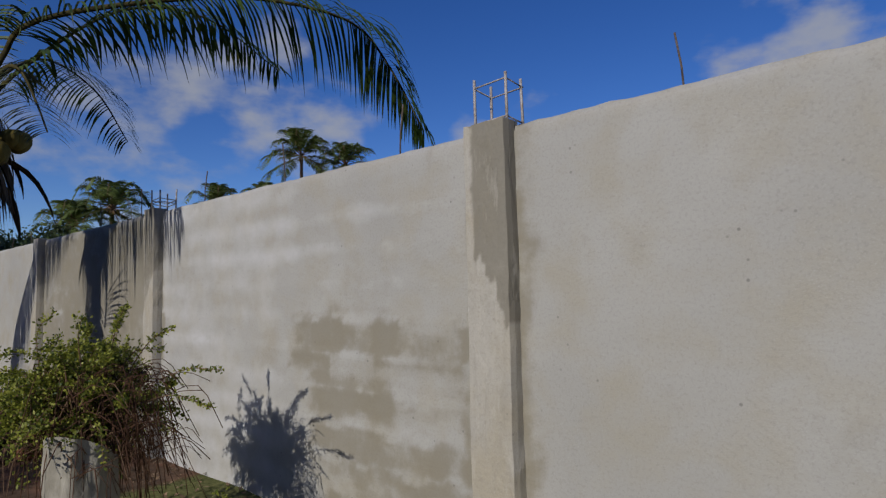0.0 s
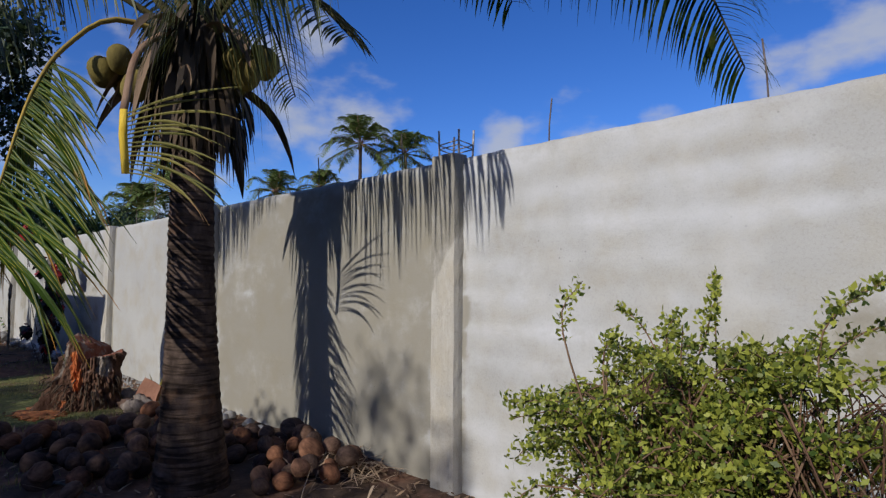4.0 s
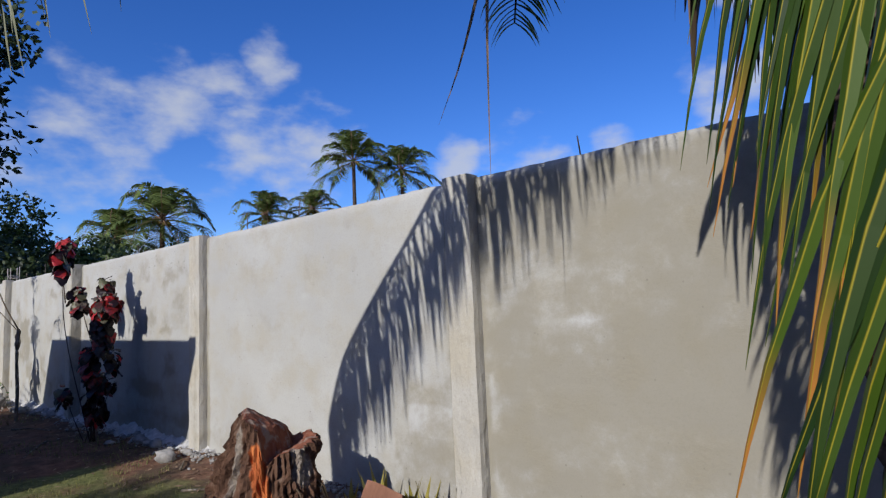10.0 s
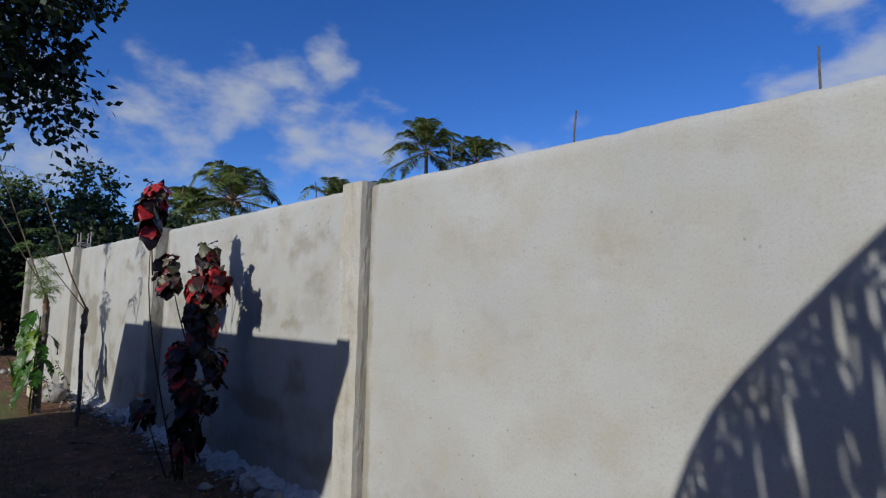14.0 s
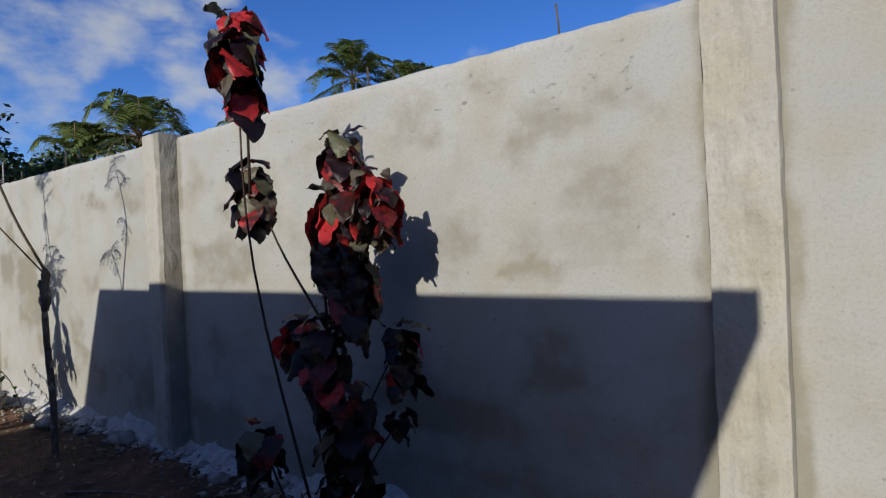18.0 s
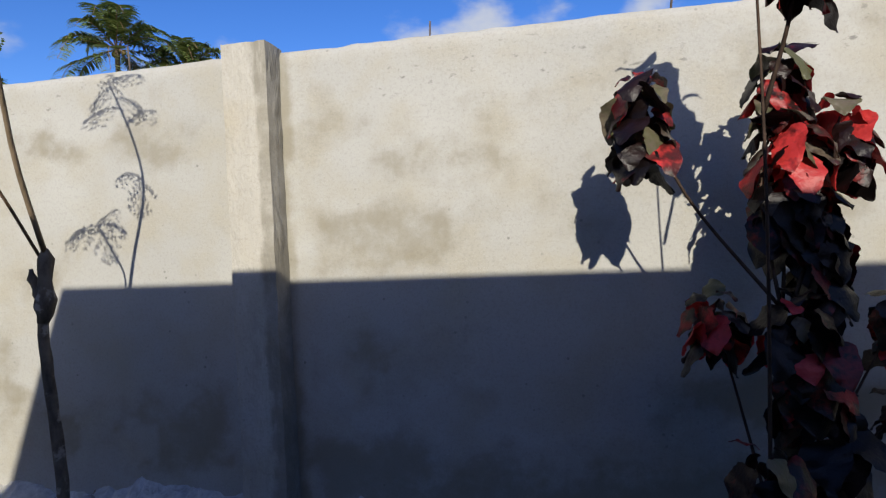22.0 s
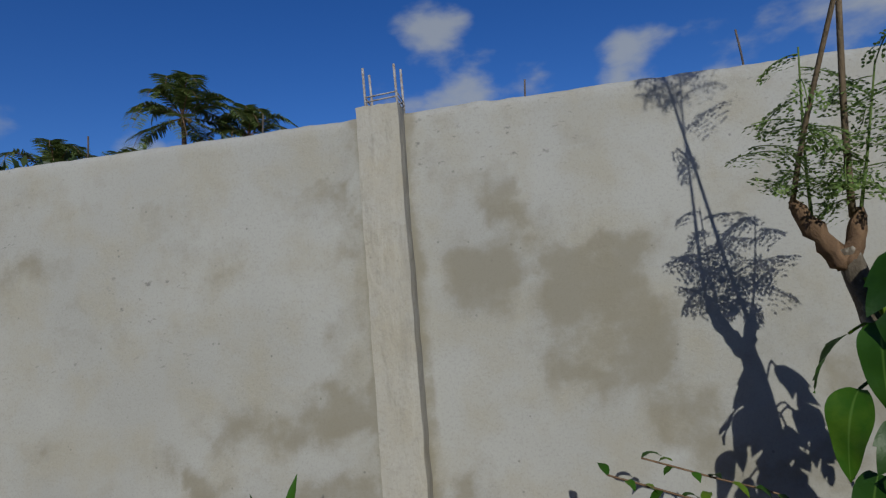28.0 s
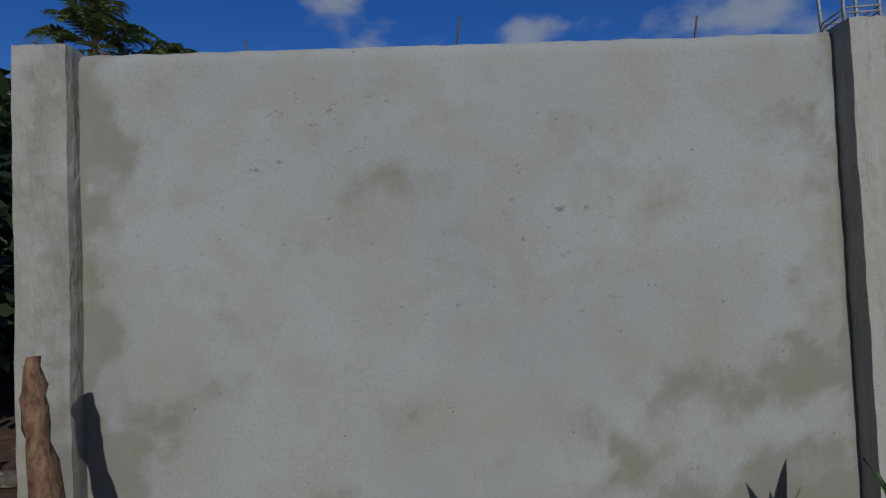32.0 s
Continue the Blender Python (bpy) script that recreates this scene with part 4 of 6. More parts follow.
    for i, (ctrl, count, length, hang, start, mat) in enumerate(sets):
        add_frond(P, M_OLIVE, mat, ctrl=ctrl, count=count, length=length, hang=hang, seed=20 + i, start=start, lift=-0.15, thick=0.026, width=0.024 if i < 2 else 0.036, tip=0.7 if i == 0 else 0.4,
                  ways=((0.26, 0.5, -0.75), (0.26, -0.5, -0.75)) if i == 0 else (((0.1, 0.5, -0.8), (0.1, -0.5, -0.8)) if i == 1 else None), forward=0.1 if i < 2 else 0.45, gaps=(0.14, 0.14) if i < 2 else (0.0, 0.0))
    for k, (x0, x1, z1) in enumerate(((-8.2, -8.5, 2.12), (-8.19, -8.22, 1.75))):
        strip = curve([(x0, -0.98, 3.36), (x0 + 0.02, -0.97, 2.9), (x0 * 0.55 + x1 * 0.45, -0.96, 2.45), (x1, -0.97, z1)], 12)
        part("dry_strip", ribbon(strip, 0.016, Vector((0.8, 0.6, 0))), M_DEAD, P, "long dry pinkish strip hanging from a frond")
    # spear
    part("spear", tube(curve([C, (-6.84, -1.2, 3.5), (-6.80, -1.22, 4.1)], 8), [0.05, 0.045, 0.04, 0.035, 0.03, 0.025, 0.02, 0.012, 0.004], 6), M_FROND, P)
    # sheaths and dead leaves round the crown
    rnd = random.Random(5)
    for k in range(26):
        a = 2 * math.pi * k / 26 + rnd.uniform(-.15, .15)
        o = Vector((math.cos(a), math.sin(a), 0))
        base = Vector((-6.86, -1.2, rnd.uniform(2.55, 3.05))) + o * 0.11
        part("dry_sheath", spathe(base, o * rnd.uniform(0.5, 1.0) + UP * rnd.uniform(-0.4, 0.5), rnd.uniform(0.4, 1.0), rnd.uniform(0.05, 0.15), rnd.uniform(0.35, 0.8), k), M_DEAD if k % 3 == 0 else M_DEAD_DARK, P)
    geos = []
    for k in range(640):
        a = rnd.uniform(0, 2 * math.pi)
        o = Vector((math.cos(a), math.sin(a), 0))
        base = Vector((-6.86, -1.2, rnd.uniform(2.42, 3.15))) + o * rnd.uniform(0.12, 0.30)
        geos.append(leaflet(base, o * rnd.uniform(0.0, 0.45) - UP * 0.6, rnd.uniform(0.22, 0.66), 0.5, rnd.uniform(0.012, 0.05), o.cross(UP), rnd, 5))
    part("dead_fringe", join(*geos), M_DEAD_DARK, P)
    # crown fibre and leaf bases
    for k in range(10):
        a = 2 * math.pi * k / 10
        o = Vector((math.cos(a), math.sin(a), 0))
        z = 2.45 + 0.06 * (k % 4)
        part("leaf_base", spathe(Vector((-6.86, -1.2, z)) + o * 0.10, o * 0.35 + UP, 0.42, 0.16, -0.02, 50 + k), M_DEAD_DARK if k % 3 else M_DEAD, P)
    # bunches of nuts
    for cx, cy, cz, nn, s in ((-6.52, -0.98, 2.82, 9, 1), (-6.98, -1.62, 2.72, 8, 2), (-7.2, -1.0, 2.75, 6, 3)):
        b = part("nut_stalk", tube(curve([C, ((cx + C[0]) / 2, (cy + C[1]) / 2, cz + 0.25), (cx, cy, cz)], 8), 0.018, 6), M_STALK, P)
        r2 = random.Random(s)
        for k in range(nn):
            g = nut_geo(r2.uniform(0.075, 0.095), s * 20 + k)
            a = 2 * math.pi * k / nn + r2.uniform(-.3, .3)
            off = Vector((cx + 0.13 * math.cos(a), cy + 0.13 * math.sin(a), cz - 0.06 + r2.uniform(-0.13, 0.08)))
            rot = Euler((r2.uniform(-.5, .5), r2.uniform(-.5, .5), 0)).to_matrix()
            part("coconut", ([rot @ v + off for v in g[0]], g[1], True), M_NUT, b, "yellow-green coconut")


build_main_palm()


def far_palm(x, y, crown_z, size, seed, wind=(0.5, -0.25), lean=0.0):
    rnd = random.Random(seed)
    z0 = ground_z(x, y)
    P = thing("coconut_palm", (x, y, z0), "tall coconut palm beyond the wall with wind-swept crown", "palm tree", "palms beyond the wall")
    top = Vector((x, y, crown_z - 0.3 * size))
    bx = x - lean
    part("trunk", ringed_trunk([(bx, y, z0 - 0.3), (bx + lean * 0.2, y, z0 + (crown_z - z0) * 0.4), (x - lean * 0.25, y, z0 + (crown_z - z0) * 0.75), top], [0.2, 0.16, 0.13, 0.12], seed, 24, 8), M_TRUNK, P)
    n = 22
    for k in range(n):
        a = 2.4 * k + rnd.uniform(-.3, .3)
        u = k / (n - 1)
        e = 1.5 - 2.1 * u + rnd.uniform(-.12, .12)
        L = size * rnd.uniform(0.85, 1.12)
        w = Vector((wind[0], wind[1], 0)) * L * 0.45
        flat = Vector((math.cos(a), math.sin(a), 0))
        d = flat * math.cos(e) + UP * math.sin(e)
        p1 = top + d * L * 0.38 + w * 0.05
        p2 = p1 + (d * 0.7 + flat * 0.25) * L * 0.36 + w * 0.3 - UP * L * 0.10
        p3 = p2 + (d * 0.35 + flat * 0.3) * L * 0.32 + w * 0.55 - UP * L * (0.26 + 0.12 * rnd.random())
        add_frond(P, M_STALK, M_FAR_PALM, ctrl=[top, p1, p2, p3], count=54, length=L * 0.27, hang=0.42, seed=seed * 40 + k, start=0.14, width=0.06 * size / 2.2, thick=0.035, segs=3, n=12, lift=0.15, tip=0.55)
    for k in range(6):
        g = nut_geo(0.12, k, segs=8, rings=5)
        at = top + Vector((rnd.uniform(-.35, .35), rnd.uniform(-.35, .35), rnd.uniform(-.45, -.1)))
        part("coconut", ([v + at for v in g[0]], g[1], True), M_NUT, P)
    return P


far_palm(-37.3, 24.0, 13.1, 3.4, 1)
far_palm(-35.0, 26.6, 12.3, 3.0, 2)
far_palm(-37.2, 10.4, 7.5, 3.1, 3, wind=(0.1, 0.0))
far_palm(-38.6, 8.8, 6.4, 2.7, 4, wind=(0.3, 0.0))
far_palm(-39.6, 18.2, 8.6, 2.6, 5)
far_palm(-39.2, 21.8, 9.3, 2.3, 6)


# ---- leaves and foliage ----
def blade(base, way, length, width, droop, seed=0, fold=0.25, segs=8, lobes=0, blunt=0.75, twist=0.0, full=1.0):
    """A leaf blade with a folded midrib; lobes: deep side cuts of a split leaf."""
    rnd = random.Random(seed)
    p, d = Vector(base), Vector(way).normalized()
    side = d.cross(UP)
    side = side.normalized() if side.length > 0.1 else Vector((math.cos(seed), math.sin(seed), 0))
    if twist:
        side = (Matrix.Rotation(twist, 3, d) @ side).normalized()
    vs, fs = [], []
    for i in range(segs + 1):
        s = i / segs
        w = width * 0.5 * max(0.02, math.sin(math.pi * min(1.0, s * 0.97 + 0.03) ** blunt)) ** full
        nrm = side.cross(d).normalized()
        wl = wr = w
        back = 0.0
        if lobes:
            f = (s * lobes) % 1.0
            g = (f + 0.45) % 1.0
            wl = w * (0.28 if f > 0.84 and 0.25 < s < 0.9 else 0.86 + 0.22 * f)
            wr = w * (0.28 if g > 0.84 and 0.25 < s < 0.9 else 0.86 + 0.22 * g)
            back = 0.7
        wave = 0.05 * width * math.sin(s * 11 + seed)
        vs += [p - side * wl + d * wl * back + nrm * (fold * wl + wave), p, p + side * wr + d * wr * back + nrm * (fold * wr - wave)]
        p = p + d * (length / segs)
        d = (d + Vector((0, 0, -droop / segs * 2))).normalized()
    for i in range(segs):
        for k in (0, 1):
            fs.append((3 * i + k, 3 * i + k + 1, 3 * i + k + 4, 3 * i + k + 3))
    return vs, fs, True


def crinkled_leaf(base, way, length, width, droop, seed, fold, twist):
    """A broad leaf with a toothed, wavy margin and puckered blade; also the closeness to its margin."""
    rnd = random.Random(seed)
    p, d = Vector(base), Vector(way).normalized()
    side = d.cross(UP)
    side = side.normalized() if side.length > 0.1 else Vector((math.cos(seed), math.sin(seed), 0))
    side = (Matrix.Rotation(twist, 3, d) @ side).normalized()
    vs, fs, rim = [], [], []
    segs, ph, amp = 14, rnd.uniform(0, 6.28), rnd.uniform(0.03, 0.07)
    for i in range(segs + 1):
        s = i / segs
        w = width * 0.5 * max(0.02, math.sin(math.pi * min(1.0, s * 0.97 + 0.03) ** 0.70)) ** 0.68
        nrm = side.cross(d).normalized()
        for u in (-1.0, -0.55, 0.0, 0.55, 1.0):
            e = u * (1 + (rnd.uniform(-0.09, 0.07) if abs(u) == 1 else 0))
            lift = fold * abs(u) * w + amp * width * u * u * math.sin(s * 12 + ph + u * 1.3) + 0.02 * width * rnd.uniform(-1, 1) * (1 if u else 0)
            vs.append(p + side * w * e + nrm * lift - d * w * 0.18 * abs(u))
            rim.append(max(abs(u) ** 3, s ** 6))
        p = p + d * (length / segs)
        d = (d + Vector((0, 0, -droop / segs * 2)) + side * 0.03 * math.sin(s * 5 + ph)).normalized()
    for i in range(segs):
        for k in range(4):
            a = 5 * i + k
            fs.append((a, a + 1, a + 6, a + 5))
    return (vs, fs, True), rim


def small_leaf(p, d, nrm, l, w):
    s = d.cross(nrm)
    s = s.normalized() * w if s.length > 1e-4 else d.orthogonal().normalized() * w
    return [p, p + d * l * 0.5 - s * 0.5, p + d * l, p + d * l * 0.5 + s * 0.5]


def rand_dir(rnd):
    while True:
        v = Vector((rnd.uniform(-1, 1), rnd.uniform(-1, 1), rnd.uniform(-1, 1)))
        if 0.05 < v.length < 1:
            return v.normalized()


def leaf_cloud(blobs, count, size, seed, shell=0.55):
    """Many small leaves in ragged clumps: blobs are (x, y, z, r) or (x, y, z, rx, ry, rz)."""
    rnd = random.Random(seed)
    vs, fs = [], []
    vol = [(b[3] ** 2) for b in blobs]
    tot = sum(vol)
    for b, v in zip(blobs, vol):
        r = Vector(b[3:6]) if len(b) > 4 else Vector((b[3],) * 3)
        c = Vector(b[:3])
        n = int(count * v / tot)
        clumps = max(5, n // 26)
        for _ in range(clumps):
            u = rand_dir(rnd)
            k = shell + (1.08 - shell) * rnd.random() ** 0.7
            cc = c + Vector((u.x * r.x, u.y * r.y, u.z * r.z)) * k
            spread = size * rnd.uniform(1.6, 3.4)
            for _ in range(n // clumps):
                o = rand_dir(rnd) * spread * rnd.random() ** 0.5
                d = (rand_dir(rnd) + u * 0.6 - UP * 0.3).normalized()
                q = small_leaf(cc + o, d, rand_dir(rnd), size * rnd.uniform(0.7, 1.3), size * 0.55)
                i = len(vs)
                vs += q
                fs.append((i, i + 1, i + 2, i + 3))
    return vs, fs


def broad_tree(x, y, label, blobs, count, size, seed, trunk_r=0.16, mat=None, group="", limbs=6, name="tree"):
    rnd = random.Random(seed)
    z0 = ground_z(x, y)
    T = thing(name, (x, y, z0), label, "tree", group)
    top = max(b[2] for b in blobs)
    low = min(b[2] for b in blobs)
    fork = Vector((x, y, max(0.6, low * 0.55)))
    part("trunk", tube(curve([(x, y, z0 - 0.3), (x + rnd.uniform(-.1, .1), y, fork.z * 0.5), fork], 10), [trunk_r * (1.35 - 0.6 * i / 10) for i in range(11)], 9, 1, 0.05, rnd), M_BARK, T)
    for k, b in enumerate(sorted(blobs, key=lambda q: -q[3])[:limbs]):
        e = Vector(b[:3])
        m = fork.lerp(e, 0.5) + Vector((rnd.uniform(-.2, .2), rnd.uniform(-.2, .2), 0.25))
        part("limb", tube(curve([fork - UP * 0.1, m, e], 8), [trunk_r * 0.55 * (1 - 0.85 * i / 8) + 0.01 for i in range(9)], 6), M_BARK, T)
    part("crown", leaf_cloud(blobs, count, size, seed), mat or M_TREE_LEAF, T)
    return T


# ---- trees at the wall's end and round the plot ----
big = [(-27.6, -2.3, 8.6, 2.2), (-27.0, -0.1, 9.2, 1.4), (-26.9, -1.2, 6.6, 0.9), (-28.2, -3.9, 7.0, 2.0), (-27.2, -2.0, 6.9, 1.1), (-26.6, 0.9, 9.9, 0.9), (-28.5, -0.8, 10.2, 1.7), (-26.2, -1.0, 5.2, 0.55), (-28.6, 0.9, 7.4, 0.9), (-28.4, 1.0, 6.3, 0.5), (-28.6, 0.5, 8.4, 1.0)]
broad_tree(-29.0, -4.4, "tall dark-leaved broad tree that overhangs the wall's end", big, 9500, 0.29, 11, 0.3)
rnd = random.Random(77)
SPOTS = [(-26.6, 1.8, 3.2), (-25.8, 4.2, 3.0), (-28.0, 3.4, 3.4), (-29.5, 0.6, 4.0), (-28.2, 6.2, 3.2), (-31.0, 2.6, 5.6), (-32.0, -1.2, 4.6), (-30.6, 8.5, 3.9), (-33.0, 5.6, 4.5), (-27.8, -2.0, 3.0), (-31.0, -5.5, 4.6), (-34.5, 1.0, 5.6), (-36, 7.5, 5.0)]
for i, (x, y, h) in enumerate(SPOTS):
    blobs = [(x + rnd.uniform(-.6, .6), y + rnd.uniform(-.6, .6), h * rnd.uniform(0.35, 0.85), rnd.uniform(0.7, 1.15)) for _ in range(5)]
    blobs += [(x + rnd.uniform(-.4, .4), y + rnd.uniform(-.4, .4), h * 0.22, 0.9), (x, y, h - 0.5, 0.7)]
    broad_tree(x, y, "dense dark green leafy tree behind the wall's end", blobs, 5600, 0.19, 200 + i, 0.07, M_HEDGE if i % 3 else M_TREE_LEAF, "trees at the wall's end")


broad_tree(-3.9, -12.4, "slender leafy tree behind the path that casts soft shade", [(-3.98, -12.05, 6.28, 0.15), (-3.85, -12.0, 6.5, 0.11), (-4.25, -12.0, 6.15, 0.12), (-3.55, -12.0, 6.3, 0.1), (-3.1, -12.0, 6.06, 0.16)], 300, 0.11, 71, 0.03, limbs=5)


broad_tree(-5.9, -10.4, "leafy tree behind the path that shades the coconut heap", [(-7.2, -9.9, 4.05, 0.75, 0.8, 0.4), (-6.2, -9.6, 4.1, 0.7, 0.75, 0.38), (-5.2, -9.9, 4.0, 0.75, 0.8, 0.38), (-4.3, -10.2, 4.05, 0.7, 0.8, 0.35), (-6.8, -10.9, 4.1, 0.7, 0.7, 0.4), (-5.6, -11.0, 4.15, 0.75, 0.7, 0.4), (-4.6, -11.1, 4.1, 0.6, 0.6, 0.35), (-9.9, -10.0, 4.05, 0.6, 0.5, 0.28), (-8.6, -10.2, 4.0, 0.5, 0.3, 0.12)], 8000, 0.15, 72, 0.08, limbs=7)


# ---- the bush on the cut trunk ----
def lump(at, rx, ry, rz, seed, rough=0.18, segs=12, rings=8, freq=1.6):
    vs, fs = [], []
    for i in range(rings + 1):
        a = math.pi * i / rings
        for k in range(segs):
            b = 2 * math.pi * k / segs
            u = Vector((math.sin(a) * math.cos(b), math.sin(a) * math.sin(b), math.cos(a)))
            w = 1 + rough * fbm(u.x * freq + seed * 3.1, u.y * freq, u.z * freq + seed)
            vs.append(Vector(at) + Vector((u.x * rx, u.y * ry, u.z * rz)) * w)
    for i in range(rings):
        for k in range(segs):
            j = (k + 1) % segs
            fs.append((i * segs + k, (i + 1) * segs + k, (i + 1) * segs + j, i * segs + j))
    return vs, fs, True


def cut_trunk(x, y, r, h, seed, mat_side, name, label, category, slope=0.1, flare=0.25, mat_top=None, teeth=0.0):
    """A low cut trunk: uneven side, sloping sawn top as a part of its own."""
    z0 = ground_z(x, y)
    T = thing(name, (x, y, z0), label, category)
    seg, rows = 64, 26
    vs, fs = [], []
    for j in range(rows + 1):
        s = j / rows
        for k in range(seg):
            a = 2 * math.pi * k / seg
            top = h * (1 + slope * math.cos(a + seed) + teeth * nz(math.cos(a) * 2 + seed, math.sin(a) * 2))
            rr = r * (1 + flare * (1 - s) ** 2) * (1 + 0.16 * fbm(math.cos(a) * 1.6 + seed, math.sin(a) * 1.6, s * 1.5) + 0.05 * nz(math.cos(a) * 9, math.sin(a) * 9, s * 5) + 0.03 * nz(math.cos(a) * 25, math.sin(a) * 25, s * 14))
            vs.append((x + rr * math.cos(a), y + rr * math.sin(a), z0 - 0.08 + (top + 0.08) * s))
    for j in range(rows):
        for k in range(seg):
            q = (k + 1) % seg
            fs.append((j * seg + k, j * seg + q, (j + 1) * seg + q, (j + 1) * seg + k))
    part("side", (vs, fs, True), mat_side, T)
    rim = [Vector(v) for v in vs[rows * seg:]]
    c = sum(rim, Vector()) / seg
    tv = [v.lerp(c, 0.01) + UP * 0.002 for v in rim]
    n1 = len(tv)
    tv += [v.lerp(c, 0.5) - UP * (0.03 + 0.03 * nz(v.x * 9, v.y * 9)) for v in rim] + [c - UP * 0.035]
    tf = [(k, (k + 1) % seg, seg + (k + 1) % seg, seg + k) for k in range(seg)] + [(seg + k, seg + (k + 1) % seg, 2 * seg) for k in range(seg)]
    part("sawn_top", (tv, tf), mat_top or mat_side, T)
    return T


cut_trunk(-3.12, -1.31, 0.145, 0.72, 1, M_CUT, "cut_trunk", "pale weathered cut trunk that holds up a bush", "tree stump", 0.12, 0.15)


def build_bush():
    rnd = random.Random(12)
    B = thing("bush", (-3.4, -1.2, ground_z(-3.4, -1.2)), "yellow-green small-leaved bush with brown bare twigs", "bush")
    tw, dead, lv, lf = [], [], [], []

    def leaves(pts, count, lo, d, spread, low_cut):
        for _ in range(count):
            u = rnd.uniform(lo, 1.0) ** 0.8 * (len(pts) - 1)
            i = min(int(u), len(pts) - 2)
            p = pts[i].lerp(pts[i + 1], u - i) + rand_dir(rnd) * rnd.uniform(0, spread)
            if low_cut and p.y < -1.25 and p.x > -3.5 and p.z < 0.66 + 0.14 * nz(p.x * 6):
                continue
            q = small_leaf(p, (rand_dir(rnd) + d * 0.5).normalized(), rand_dir(rnd), rnd.uniform(0.013, 0.027), rnd.uniform(0.009, 0.015))
            o = len(lv)
            lv.extend(q)
            lf.append((o, o + 1, o + 2, o + 3))

    for k in range(290):
        a = rnd.uniform(0, 2 * math.pi)
        e = rnd.uniform(-0.3, 1.4)
        L = rnd.uniform(0.26, 0.47) * (1.12 if k % 9 == 0 and e > 0.4 else 1.0) * (0.85 if e < 0.2 else 1.0)
        d = Vector((math.cos(a) * math.cos(e), math.sin(a) * math.cos(e) * 0.9, math.sin(e)))
        s = Vector((-3.40 + rnd.uniform(-.30, .30), -1.22 + rnd.uniform(-.18, .18), rnd.uniform(0.50, 0.84)))
        m = s + d * L * 0.55 + Vector((rnd.uniform(-.06, .06), rnd.uniform(-.06, .06), 0.06))
        t = s + d * L + Vector((rnd.uniform(-.06, .06), rnd.uniform(-.06, .06), -0.10 * math.cos(e)))
        pts = curve([s, m, t], 7)
        tw.append(tube(pts, [0.004 - 0.0004 * i for i in range(8)], 4))
        right = d.x * 0.44 + d.y * 0.9
        if rnd.random() > (0.7 if right > 0.3 and e < 0.45 else 0.08):
            leaves(pts, rnd.randint(85, 150), 0.30, d, 0.042, True)
    # sprays of leaves that reach out on the wall's side
    for end in ((-4.07, -0.87, 0.82), (-3.8, -0.93, 1.17), (-3.45, -1.0, 1.28), (-3.0, -1.18, 1.27), (-3.0, -0.95, 1.16), (-2.78, -0.8, 0.95), (-2.55, -0.97, 0.82), (-3.5, -1.62, 0.98), (-3.95, -1.0, 0.6)):
        t = Vector(end)
        s = Vector((-3.4, -1.15, 0.75)).lerp(t, 0.3)
        pts = curve([s, s.lerp(t, 0.55) + UP * 0.06, t], 9)
        tw.append(tube(pts, 0.0026, 4))
        leaves(pts, 95, 0.40, (t - s).normalized(), 0.022, False)
    for k in range(420):
        s = Vector((-3.18 + rnd.uniform(-.42, .26), -1.2 + rnd.uniform(-.24, .22), rnd.uniform(0.5, 0.95)))
        o = Vector((rnd.uniform(-0.06, .20), rnd.uniform(-.12, .30), 0))
        dead.append(tube(curve([s, s + o * 0.6 + UP * 0.05, s + o + Vector((rnd.uniform(-.05, .05), rnd.uniform(-.05, .05), rnd.uniform(-0.34, 0.06)))], 6), rnd.uniform(0.0014, 0.0026), 4))
    part("branching", join(*tw), M_TWIG, B)
    part("dead_twigwork", join(*dead), M_DRY_TWIG, B, "dry brown hanging twigs")
    part("foliage", (lv, lf), M_BUSH, B)
    lv2 = leaf_cloud([(-2.68, -1.0, 0.22, 0.2), (-2.75, -1.4, 0.12, 0.2), (-3.62, -1.35, 0.25, 0.2), (-3.75, -1.15, 0.42, 0.18), (-4.0, -0.95, 0.3, 0.12)], 800, 0.026, 5, 0.2)
    part("low_foliage", lv2, M_BUSH, B)


build_bush()

